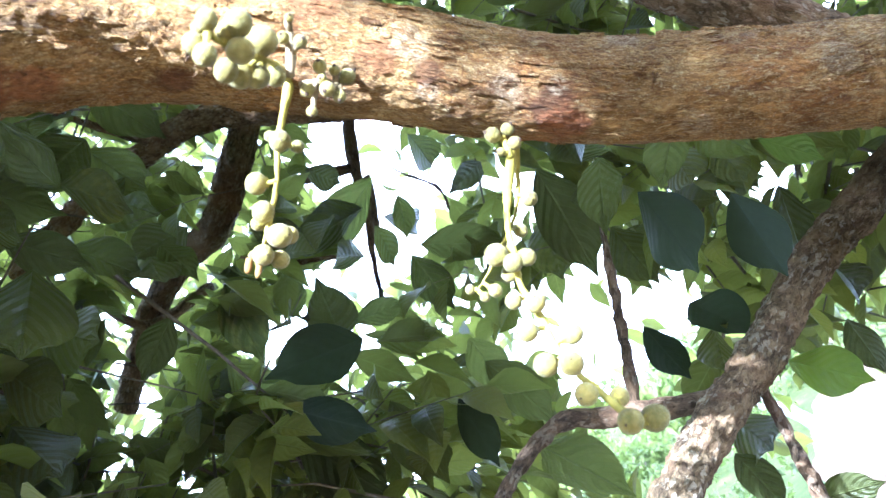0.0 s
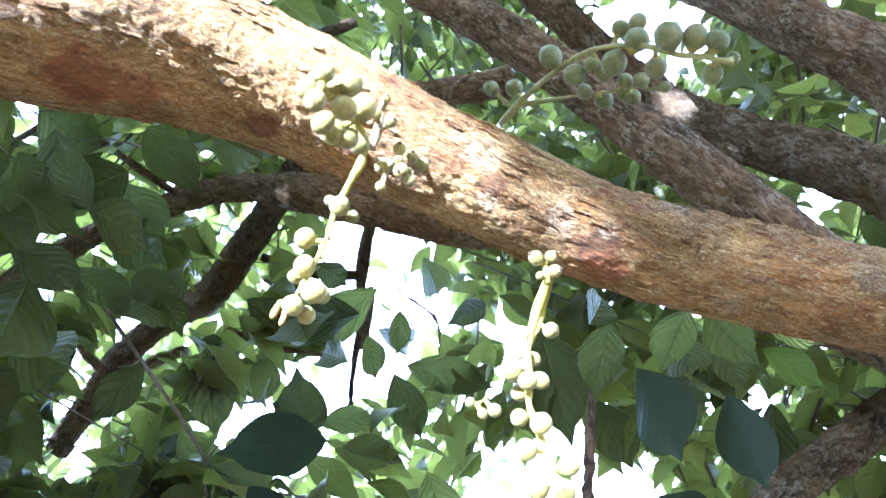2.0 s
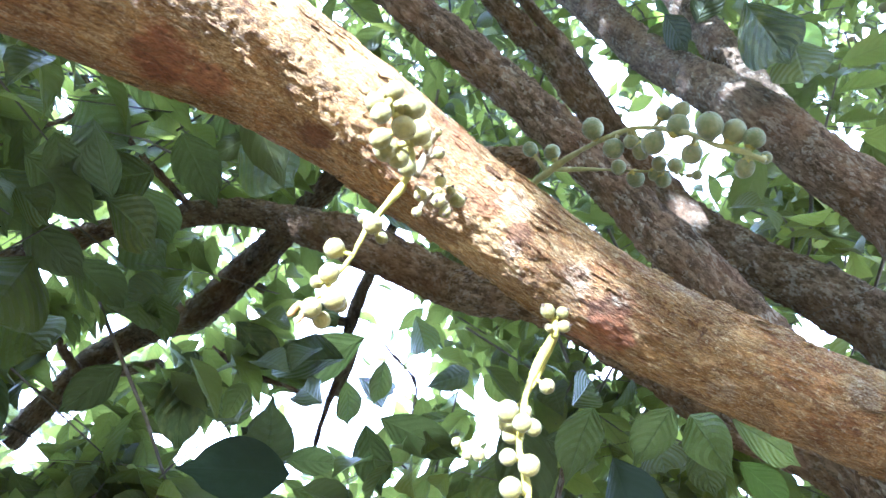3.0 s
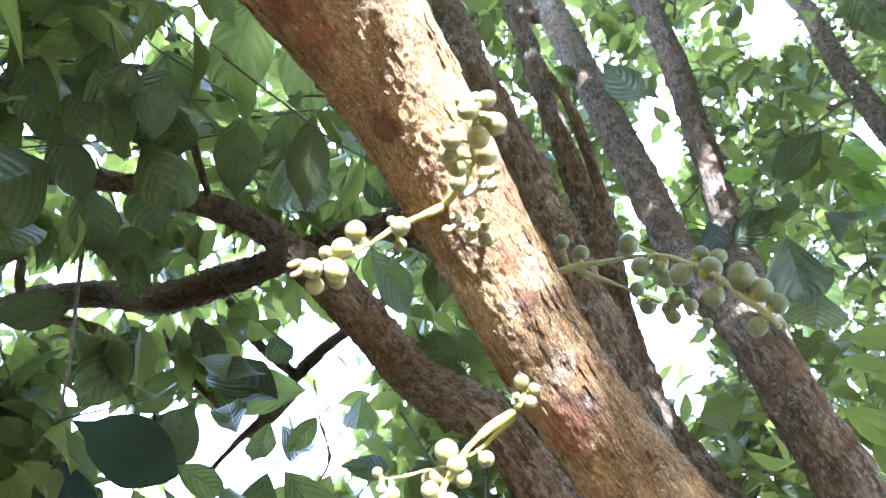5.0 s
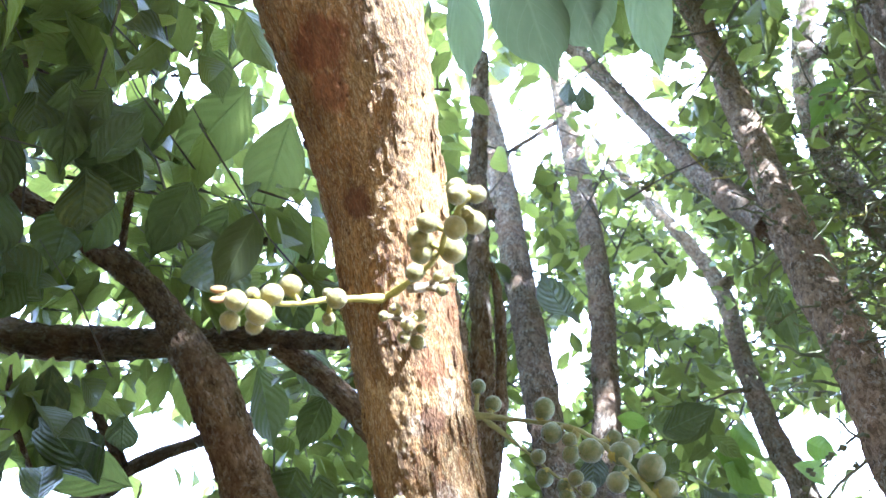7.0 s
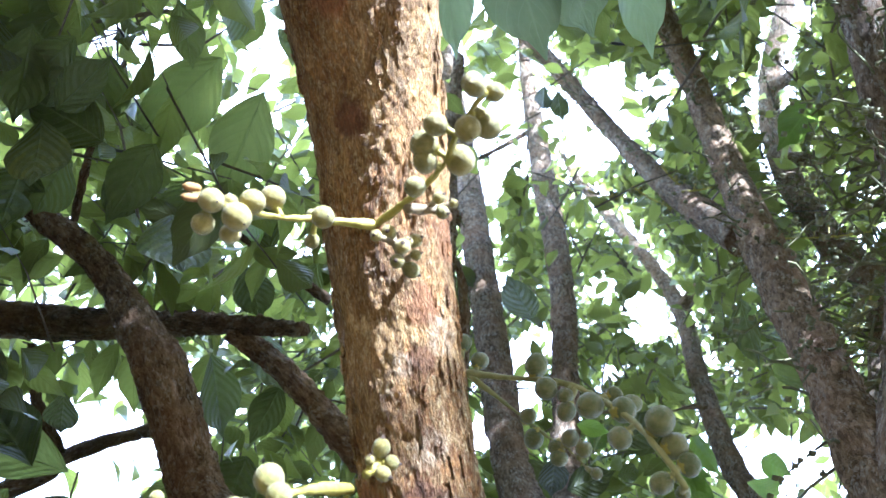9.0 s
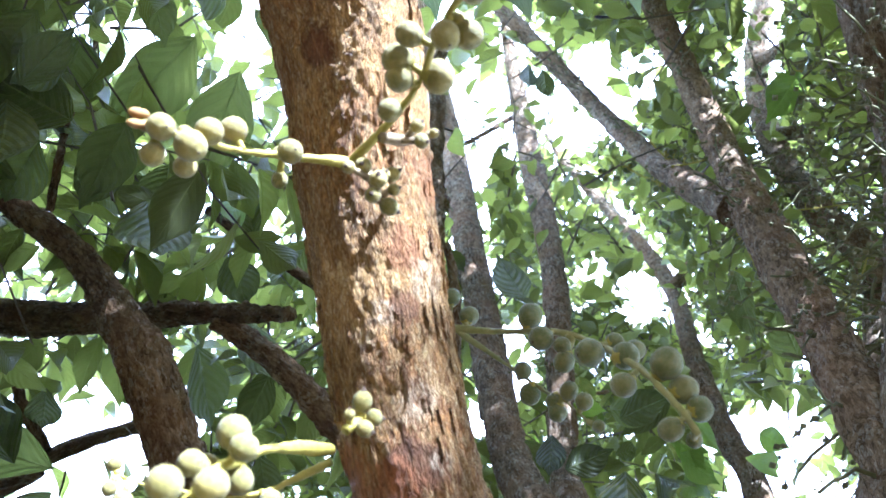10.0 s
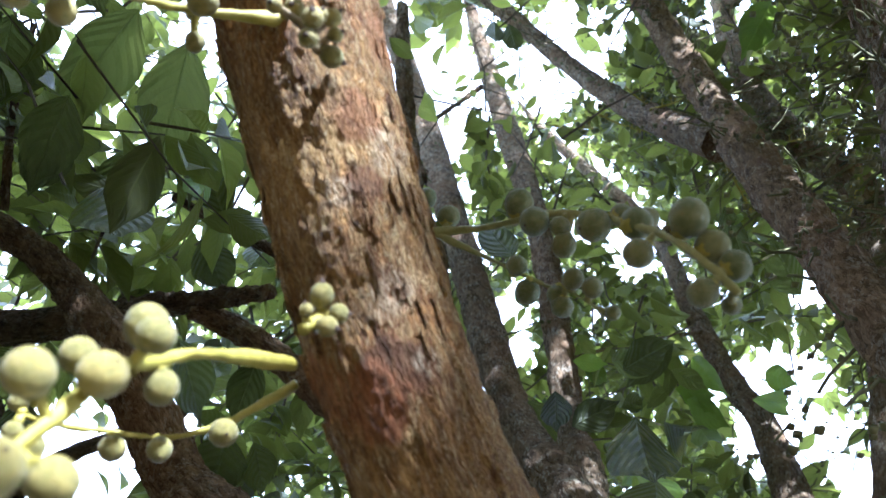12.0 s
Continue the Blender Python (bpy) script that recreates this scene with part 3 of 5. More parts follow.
L4 = [(-2.213, 1.880, 8.786, 0.014), (-1.529, 2.112, 8.290, 0.043), (-0.795, 2.346, 7.735, 0.068), (-0.066, 2.530, 7.104, 0.078), (0.523, 2.559, 6.269, 0.087), (0.878, 2.261, 4.932, 0.076), (1.110, 2.073, 4.079, 0.074), (1.179, 1.833, 3.385, 0.062), (1.185, 1.526, 2.844, 0.064), (1.265, 1.465, 2.590, 0.066)]
L5 = [(-1.352, 1.611, 9.060, 0.011), (-0.569, 1.878, 8.512, 0.027), (0.015, 2.101, 8.032, 0.037), (0.431, 2.256, 7.593, 0.052), (0.887, 2.296, 6.744, 0.079), (1.256, 2.060, 5.109, 0.064), (1.378, 1.952, 4.230, 0.057), (1.433, 1.849, 3.535, 0.054), (1.310, 1.658, 3.207, 0.050), (1.294, 1.584, 2.936, 0.052)]
L6 = [(1.20, 2.76, 8.5, 0.012), (1.468, 2.703, 8.193, 0.040), (1.825, 2.529, 7.683, 0.050), (2.131, 2.236, 6.859, 0.052), (2.289, 2.085, 6.251, 0.056), (2.294, 1.931, 5.332, 0.055), (2.338, 1.789, 4.612, 0.058), (2.377, 1.692, 4.226, 0.062)]
L7 = [(-2.346, 2.287, 8.316, 0.014), (-1.568, 2.210, 8.013, 0.041), (-0.848, 2.086, 7.646, 0.057), (-0.122, 1.922, 7.143, 0.054), (0.398, 1.751, 6.569, 0.054), (0.859, 1.566, 5.947, 0.048), (1.090, 1.330, 5.171, 0.050), (1.138, 1.104, 4.491, 0.056), (1.158, 0.938, 4.033, 0.060)]
L8 = [(0.516, 0.954, 6.183, 0.064), (0.908, 0.977, 5.516, 0.060), (1.100, 0.929, 4.536, 0.060), (1.172, 0.860, 3.784, 0.067), (1.226, 0.813, 3.334, 0.062), (1.230, 0.760, 2.892, 0.060), (1.240, 0.739, 2.696, 0.062)]
L9 = [(1.319, 0.474, 8.155, 0.070), (1.647, 0.902, 7.450, 0.073), (1.916, 1.036, 6.569, 0.080), (2.078, 0.962, 5.700, 0.083), (2.215, 0.867, 5.047, 0.084)]
L10 = [(0.721, 0.261, 4.067, 0.058), (0.892, 0.338, 3.790, 0.058), (1.078, 0.427, 3.558, 0.058)]
low = [(0.264, 1.299, 1.515, 0.030), (0.404, 1.437, 1.559, 0.033), (0.589, 1.589, 1.612, 0.036), (0.831, 1.742, 1.699, 0.041), (1.138, 1.924, 1.776, 0.046), (1.417, 2.012, 1.855, 0.048)]
low2 = [(0.056, 1.567, 1.649, 0.014), (0.145, 1.645, 1.697, 0.016), (0.235, 1.681, 1.717, 0.016), (0.304, 1.678, 1.685, 0.017), (0.367, 1.635, 1.653, 0.019), (0.478, 1.577, 1.599, 0.020)]
low3 = [(0.574, 1.773, 2.056, 0.009), (0.505, 1.739, 1.921, 0.009), (0.445, 1.690, 1.805, 0.010), (0.371, 1.649, 1.664, 0.012)]
low4 = [(0.569, 1.593, 1.578, 0.009), (0.532, 1.518, 1.481, 0.010), (0.498, 1.438, 1.410, 0.010), (0.458, 1.350, 1.323, 0.009), (0.417, 1.255, 1.247, 0.009)]
tw_a = [(0.326, 3.120, 3.384, 0.012), (0.171, 3.256, 3.135, 0.013), (0.051, 3.355, 2.901, 0.013), (-0.055, 3.428, 2.679, 0.008)]
tw_b = [(0.247, 3.218, 3.211, 0.005), (0.344, 3.287, 3.060, 0.005), (0.433, 3.334, 2.936, 0.006), (0.402, 3.398, 2.772, 0.006)]
tw_c = [(-0.055, 2.131, 3.551, 0.014), (0.164, 2.012, 3.465, 0.017), (0.351, 1.885, 3.365, 0.018)]
b5 = [(-0.030, 3.146, 2.595, 0.009), (0.057, 3.070, 2.801, 0.013), (0.184, 2.989, 3.006, 0.018), (0.083, 3.215, 2.876, 0.022), (0.178, 3.134, 3.183, 0.026), (0.296, 3.139, 3.444, 0.028), (0.446, 3.114, 3.712, 0.026)]
b5t = [(-0.213, 2.955, 3.283, 0.016), (-0.051, 3.034, 3.190, 0.019), (0.157, 3.144, 3.167, 0.024)]
b4 = [(0.441, 2.836, 3.457, 0.018), (0.575, 2.842, 3.663, 0.023), (0.783, 2.737, 3.945, 0.025)]
tw4a = [(0.209, 2.650, 5.641, 0.025), (0.521, 2.504, 5.616, 0.031), (0.692, 2.478, 5.522, 0.034)]
tw4b = [(0.323, 2.574, 5.332, 0.033), (0.504, 2.487, 5.368, 0.037), (0.788, 2.384, 5.385, 0.040)]
tw5 = [(0.732, 2.392, 7.054, 0.020), (0.668, 2.495, 6.776, 0.017), (0.589, 2.622, 6.479, 0.014)]
tw9a = [(1.515, 0.257, 6.576, 0.035), (1.559, 0.557, 6.951, 0.042), (1.643, 0.876, 7.453, 0.050)]
tw9b = [(2.053, 0.473, 5.995, 0.036), (1.939, 0.714, 6.272, 0.042), (1.876, 0.987, 6.589, 0.048)]
stub6 = [(2.274, 1.654, 6.559, 0.021), (2.251, 1.819, 6.524, 0.037), (2.262, 2.065, 6.270, 0.049)]
twr = [(2.138, 1.779, 4.814, 0.011), (1.889, 1.994, 4.663, 0.009), (1.657, 2.196, 4.475, 0.006)]
twd = [(-1.028, 2.983, 3.200, 0.018), (-0.984, 3.304, 3.127, 0.024), (-0.646, 3.245, 3.103, 0.021)]
tw_v = [(-0.559, 1.779, 3.322, 0.007), (-0.509, 1.908, 3.277, 0.008), (-0.450, 2.033, 3.227, 0.010), (-0.334, 2.193, 3.139, 0.012)]
tw_w = [(-0.928, 1.921, 3.124, 0.007), (-0.774, 1.911, 3.219, 0.007), (-0.550, 1.878, 3.290, 0.008)]
tw_x = [(-0.275, 2.295, 2.682, 0.005), (-0.186, 2.348, 2.612, 0.006), (-0.064, 2.384, 2.564, 0.007), (-0.004, 2.475, 2.555, 0.008)]
b1 += [(0.86, 1.86, 2.33, 0.066), (1.02, 1.90, 2.19, 0.07), (1.27, 1.72, 1.86, 0.085), (1.28, 1.55, 1.3, 0.12)]
L2 += [(0.99, 1.46, 2.04, 0.06), (1.17, 1.49, 1.6, 0.09), (1.22, 1.5, 1.15, 0.12)]
L3 += [(1.52, 1.72, 1.85, 0.125), (1.38, 1.58, 1.35, 0.14), (1.3, 1.52, 1.0, 0.15)]
L4 += [(1.37, 1.46, 2.42, 0.072), (1.43, 1.47, 2.15, 0.09), (1.36, 1.5, 1.6, 0.12), (1.30, 1.5, 1.2, 0.13)]
low += [(1.52, 1.93, 1.93, 0.08), (1.55, 1.80, 2.0, 0.085)]
L8 += [(1.26, 0.70, 2.0, 0.085), (1.30, 0.66, 1.0, 0.10), (1.32, 0.64, -0.05, 0.14)]
L10 += [(1.17, 0.55, 3.2, 0.06), (1.24, 0.70, 2.75, 0.065)]
L6 += [(2.42, 1.60, 3.0, 0.09), (2.44, 1.54, 1.5, 0.11), (2.46, 1.5, -0.05, 0.15)]
L9 += [(2.33, 1.15, 4.0, 0.085), (2.42, 1.5, 2.9, 0.09)]
L5 += [(1.29, 1.50, 2.65, 0.06)]

# ---- the fruiting tree ----
TREE = thing("fruit_tree", (0, 0, 0), "old leaning fruit tree with flaking red-brown bark, hung with fruit", "tree", "trees of the orchard")
limb("trunk", [(1.26, 1.5, 1.75, 0.13), (1.27, 1.5, 1.2, 0.19), (1.28, 1.5, 0.6, 0.21), (1.30, 1.5, 0.15, 0.25), (1.30, 1.5, -0.08, 0.34)], M_BARK, TREE, 36, 0.03)
bark_verts, bark_faces, bark_flow = tube_data(MAIN, 220, 0.0017, 0.0007, 150.0, 0.0022, sum(MAIN[0]) * 3.7)
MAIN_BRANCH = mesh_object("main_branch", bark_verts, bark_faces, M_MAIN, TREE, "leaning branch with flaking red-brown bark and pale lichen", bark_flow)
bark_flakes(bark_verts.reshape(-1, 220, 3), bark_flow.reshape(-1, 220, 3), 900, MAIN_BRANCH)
limb("limb", BEND, M_MAIN, TREE, 60, 0.006, 0.0013, 105.0, 0.004)
limb("limb", b1, M_BARK_RED, TREE, 80, 0.006, 0.0035)
limb("limb", L2, M_BARK, TREE, 84, 0.0055, 0.0035)
limb("limb", L3, M_BARK, TREE, 64, 0.009)
limb("limb", L3b, M_BARK, TREE, 40, 0.008, 0.0022)
limb("limb", L4, M_BARK, TREE, 52, 0.011, 0.0028)
limb("limb", L5, M_BARK, TREE, 48, 0.011, 0.0028)
limb("limb", low, M_BARK_LOW, TREE, 80, 0.0055, 0.0030)
limb("dead_limb", b2, M_BARK_DARK, TREE, 36, 0.012, label="dark broken limb")
limb("limb", b3, M_BARK_RED, TREE, 28, 0.012)
over = [(-0.383, 1.358, 4.2, 0.012), (-0.30, 1.05, 3.75, 0.010), (-0.116, 0.80, 3.13, 0.006)]
over2 = [(-0.28, 1.0, 3.7, 0.008), (-0.085, 0.69, 3.2, 0.006), (0.02, 0.64, 3.21, 0.005), (0.107, 0.535, 3.27, 0.004)]
for rows in (over, over2, low2, low3, low4, tw_c, b5, b5t, tw4a, tw4b, tw5, tw_b, twd, tw_v, tw_w, tw_x):
    limb("twig", rows, M_BARK_DARK, TREE, 14, 0.012, 0.0022, 60.0, 0.003)

# ---- the trees behind ----
TREE_B = thing("fruit_tree", (0, 0, 0), "slender tree with rough grey-brown bark forking high up", "tree", "trees of the orchard")
limb("trunk", L8, M_BARK_RED, TREE_B, 56, 0.010, 0.0028)
limb("limb", L7, M_BARK, TREE_B, 36, 0.012, 0.0022)
limb("limb", L10, M_BARK, TREE_B, 32, 0.012, 0.0022)
TREE_C = thing("fruit_tree", (0, 0, 0), "thin tree with grey bark and crossing side branches", "tree", "trees of the orchard")
limb("trunk", L6, M_BARK, TREE_C, 32, 0.014, 0.0022)
limb("limb", L9, M_BARK, TREE_C, 32, 0.014, 0.0022)
for rows in (tw9a, tw9b, stub6, twr):
    limb("twig", rows, M_BARK, TREE_C, 14, 0.014, 0.0022, 60.0, 0.003)

# ---- fruit ----
FRUIT_MESHES = {}


def fruit_mesh(kind, variant):
    """A unit fruit, stalk end at +z: slightly pointed, with a small collar and a dark flower scar."""
    key = (kind, variant)
    if key in FRUIT_MESHES:
        return FRUIT_MESHES[key]
    rnd = random.Random(variant)
    long, lean = rnd.uniform(0.95, 1.10), rnd.uniform(-0.05, 0.05)
    sides, rings = 24, 14
    verts, faces, slots = [(0, 0, -long - (0.45 if kind == "young" else 0.05))], [], []
    for i in range(1, rings):
        a = math.pi * i / rings if i > 1 else (0.32 if kind == "young" else 0.10)
        for j in range(sides):
            b = 2 * math.pi * j / sides
            r = math.sin(a) * (1 + 0.03 * noise.noise(Vector((math.cos(b) * 1.6, math.sin(b) * 1.6, a + variant))))
            z = -math.cos(a) * long
            if z > 0.75:
                r *= 0.93
            verts.append((r * math.cos(b) + lean * z, r * math.sin(b), z + (0.05 * (z > 0.9))))
    top = len(verts)
    verts.append((lean, 0, long + 0.28))
    star = len(verts)
    for j in range(20):
        b = 2 * math.pi * j / 20
        r = 0.62 if j % 4 < 2 else 0.34
        verts.append((r * math.cos(b) + lean, r * math.sin(b), math.sqrt(1 - r * r) * long + 0.07 + (0.06 if j % 4 < 2 else 0.0)))
    for j in range(20):
        faces.append((star + j, star + (j + 1) % 20, top))
        slots.append(2)
    for j in range(sides):
        faces.append((0, 1 + (j + 1) % sides, 1 + j))
        slots.append(1)
    for i in range(rings - 2):
        a, b = 1 + i * sides, 1 + (i + 1) * sides
        for j in range(sides):
            faces.append((a + j, a + (j + 1) % sides, b + (j + 1) % sides, b + j))
            slots.append(0 if i < rings - 3 else 2)
    last = 1 + (rings - 2) * sides
    for j in range(sides):
        faces.append((last + j, last + (j + 1) % sides, top))
        slots.append(2)
    ob = mesh_object("fruit", verts, faces, [M_FRUIT_GREEN if kind == "green" else M_FRUIT, M_TIP, M_STEM])
    ob.data.polygons.foreach_set("material_index", slots)
    FRUIT_MESHES[key] = ob.data
    bpy.data.objects.remove(ob)
    return FRUIT_MESHES[key]


def stem_tube(name, points, radius, material, parent, end=0.6, nodes=0.25):
    count = len(points)
    rows = [(*p, radius * (1 - (1 - end) * i / (count - 1)) * (1 + nodes * (i % 2))) for i, p in enumerate(points)]
    verts, faces, where = tube_data(rows, 12, 0.003, 0.0004, 220.0, 0.0006, radius)
    return mesh_object(name, verts, faces, material, parent, flow_rows=where)


def nearest(place, path):
    """The place on a stem that lies nearest."""
    best = None
    for a, b in zip(path, path[1:]):
        a, b = Vector(a), Vector(b)
        d = b - a
        f = min(1.0, max(0.0, (place - a).dot(d) / max(d.length_squared, 1e-9)))
        q = a + d * f
        if best is None or (q - place).length < (best - place).length:
            best = q
    return best


def cluster(stems, fruit, tree, kind="", radius=0.0045, label="", stem_material=None):
    """A fruit cluster: its stems, and each fruit on a short stalk of its own."""
    first = stems[0]
    ob = new("fruit_cluster")
    ob.location, ob.empty_display_size = first[0], 0.03
    ob.parent = tree
    if label:
        tagged(ob, label)
    bpy.context.view_layer.update()
    back = Matrix.Translation(-Vector(first[0]))
    for k, path in enumerate(stems):
        part = stem_tube("stem", path, radius * (1.0 if k == 0 else 0.65), stem_material or M_STEM, ob)
        part.matrix_parent_inverse = back
    for k, (x, y, z, r) in enumerate(fruit):
        place = Vector((x, y, z))
        foot = min((nearest(place, path) for path in stems), key=lambda q: (q - place).length)
        way = foot - place
        if way.length < r * 0.4:
            way = Vector((0.2, 0.3, 1.0))
        turn = way.to_track_quat("Z", "Y").to_matrix().to_4x4()
        piece = new("fruit", fruit_mesh(kind, k % 6))
        piece.parent = ob
        piece.matrix_parent_inverse = back
        r *= 0.94 if kind == "green" else 1.0
        piece.matrix_basis = Matrix.Translation(place) @ turn @ pose(0, 0, 0, 0, 0, 53 * k) @ Matrix.Scale(r, 4)
        gap = (foot - place).length
        if gap > r * 1.05:
            w = way.normalized()
            mid = place + w * (r * 0.9)
            stalk = stem_tube("stalk", [tuple(mid), tuple(mid.lerp(foot, 0.5)), tuple(foot)], max(0.0016, radius * 0.4), stem_material or M_STEM, ob, 1.2, 0.0)
            stalk.matrix_parent_inverse = back
    return ob


R1_FRUIT = [
    (0.1288, 0.7167, 1.9965, 0.0050),
    (0.1356, 0.6943, 1.9739, 0.0090),
    (0.1436, 0.7183, 1.9749, 0.0059),
    (0.1002, 0.7048, 1.9583, 0.0095),
    (0.0942, 0.6987, 1.9299, 0.0093),
    (0.0831, 0.7166, 1.9328, 0.0062),
    (0.0962, 0.6965, 1.9035, 0.0099),
    (0.1011, 0.7144, 1.9074, 0.0074),
    (0.0774, 0.6977, 1.8976, 0.0086),
    (0.0846, 0.7138, 1.8937, 0.0078),
    (0.0670, 0.7153, 1.9103, 0.0042),
]
R1_STEM = [(0.171, 0.690, 2.018), (0.163, 0.693, 2.009), (0.150, 0.699, 1.997), (0.131, 0.706, 1.978), (0.114, 0.705, 1.948), (0.094, 0.705, 1.924), (0.079, 0.704, 1.906), (0.068, 0.704, 1.896)]
R1_BUD = [
    (0.0614, 0.7036, 1.8995, 0.0041),
    (0.0666, 0.7039, 1.8917, 0.0036),
]
C1_FRUIT = [
    (0.1491, 0.5239, 1.9669, 0.0067),
    (0.1422, 0.5293, 1.9692, 0.0052),
    (0.1629, 0.5434, 1.9686, 0.0091),
    (0.1539, 0.5429, 1.9685, 0.0061),
    (0.1349, 0.5289, 1.9613, 0.0074),
    (0.1375, 0.5233, 1.9456, 0.0072),
    (0.1551, 0.5493, 1.9550, 0.0087),
    (0.1691, 0.5773, 1.9743, 0.0109),
    (0.1394, 0.5682, 1.9626, 0.0079),
    (0.1445, 0.5866, 1.9679, 0.0102),
    (0.1533, 0.5925, 1.9638, 0.0090),
    (0.1630, 0.6171, 1.9736, 0.0077),
]
C1_STEM = [(0.169, 0.691, 2.016), (0.168, 0.623, 1.984), (0.163, 0.584, 1.967), (0.155, 0.565, 1.965), (0.149, 0.549, 1.962), (0.146, 0.533, 1.963), (0.147, 0.527, 1.964)]
C2_FRUIT = [
    (0.1950, 0.6560, 1.9870, 0.0055),
    (0.2030, 0.6590, 1.9790, 0.0045),
    (0.2090, 0.6680, 1.9740, 0.0064),
    (0.1770, 0.6640, 1.9800, 0.0059),
    (0.1900, 0.6540, 1.9650, 0.0062),
    (0.1950, 0.6620, 1.9590, 0.0054),
    (0.1910, 0.6540, 1.9750, 0.0040),
    (0.1710, 0.6610, 1.9600, 0.0045),
]
C2_STEM = [(0.174, 0.670, 1.992), (0.182, 0.670, 1.988), (0.192, 0.670, 1.982), (0.200, 0.670, 1.973)]
C3_FRUIT = [
    (0.1830, 0.6250, 2.0040, 0.0049),
    (0.1920, 0.6250, 1.9930, 0.0053),
    (0.1950, 0.6250, 2.0160, 0.0036),
]
C3_STEM = [(0.172, 0.640, 1.983), (0.180, 0.640, 1.997), (0.189, 0.640, 2.015), (0.193, 0.640, 2.027)]
TRIO_FRUIT = [
    (0.2880, 0.7420, 1.8970, 0.0068),
    (0.3010, 0.7420, 1.8940, 0.0058),
    (0.2990, 0.7420, 1.8800, 0.0058),
    (0.2850, 0.7420, 1.8800, 0.0038),
]
TRIO_STEM = [(0.290, 0.748, 1.873), (0.293, 0.748, 1.882), (0.294, 0.748, 1.892)]
R2_FRUIT = [
    (0.2321, 0.7404, 1.8061, 0.0096),
    (0.2379, 0.7219, 1.7883, 0.0079),
    (0.2526, 0.7498, 1.7932, 0.0074),
    (0.2560, 0.8690, 1.8390, 0.0075),
    (0.2347, 0.7578, 1.7913, 0.0074),
    (0.2240, 0.8670, 1.8120, 0.0068),
    (0.2120, 0.8650, 1.8120, 0.0050),
    (0.2040, 0.8640, 1.8260, 0.0052),
    (0.2760, 0.8560, 1.8460, 0.0070),
    (0.2220, 0.7266, 1.7636, 0.0070),
    (0.2336, 0.7109, 1.7508, 0.0085),
    (0.2162, 0.7123, 1.7359, 0.0084),
    (0.2441, 0.7229, 1.7172, 0.0081),
    (0.2135, 0.7091, 1.7073, 0.0091),
    (0.2290, 0.7024, 1.6974, 0.0094),
    (0.2251, 0.7020, 1.6737, 0.0086),
    (0.2457, 0.7244, 1.6608, 0.0076),
    (0.2395, 0.6999, 1.6421, 0.0093),
    (0.2568, 0.7141, 1.6352, 0.0100),
    (0.2970, 0.8310, 1.8600, 0.0080),
]
R2_STEM = [(0.303, 0.792, 1.895), (0.279, 0.777, 1.863), (0.257, 0.759, 1.829), (0.245, 0.746, 1.800), (0.234, 0.732, 1.772), (0.232, 0.724, 1.742), (0.229, 0.721, 1.719), (0.229, 0.716, 1.695), (0.235, 0.713, 1.672), (0.240, 0.711, 1.653), (0.246, 0.708, 1.639)]
R2_SIDE = [(0.316, 0.818, 1.911), (0.313, 0.828, 1.906), (0.304, 0.841, 1.891), (0.293, 0.852, 1.875), (0.274, 0.862, 1.858), (0.246, 0.866, 1.842), (0.225, 0.866, 1.829), (0.210, 0.864, 1.822)]
R3_FRUIT = [
    (0.3221, 0.7699, 2.1115, 0.0087),
    (0.3429, 0.7629, 2.0993, 0.0098),
    (0.3698, 0.7067, 2.0807, 0.0116),
    (0.3765, 0.6915, 2.0411, 0.0111),
    (0.3906, 0.6807, 2.0392, 0.0078),
    (0.3968, 0.6540, 2.0138, 0.0117),
    (0.3999, 0.6855, 2.0308, 0.0089),
    (0.4143, 0.6470, 2.0432, 0.0086),
    (0.4239, 0.6342, 2.0341, 0.0085),
    (0.4153, 0.6349, 2.0162, 0.0115),
    (0.4186, 0.6369, 1.9846, 0.0102),
    (0.4204, 0.6003, 1.9843, 0.0123),
    (0.4406, 0.6015, 1.9774, 0.0109),
    (0.4518, 0.5967, 1.9648, 0.0099),
    (0.4452, 0.6153, 1.9488, 0.0089),
    (0.4651, 0.6114, 1.9551, 0.0060),
]
R3_STEM = [(0.323, 0.793, 2.081), (0.342, 0.773, 2.085), (0.366, 0.738, 2.080), (0.384, 0.687, 2.056), (0.399, 0.660, 2.038), (0.416, 0.630, 2.004), (0.424, 0.613, 1.976), (0.443, 0.604, 1.956), (0.455, 0.600, 1.943)]
R3_SIDE_FRUIT = [
    (0.3942, 0.7291, 2.0470, 0.0083),
    (0.4095, 0.7320, 2.0334, 0.0097),
    (0.4207, 0.7132, 2.0222, 0.0071),
    (0.4276, 0.7138, 2.0154, 0.0085),
    (0.4194, 0.6958, 2.0222, 0.0079),
    (0.4287, 0.6863, 2.0118, 0.0078),
    (0.4440, 0.6822, 1.9948, 0.0055),
]
R3_SIDE = [(0.336, 0.779, 2.089), (0.363, 0.759, 2.071), (0.388, 0.739, 2.052), (0.411, 0.719, 2.032), (0.424, 0.703, 2.019), (0.439, 0.690, 2.001)]

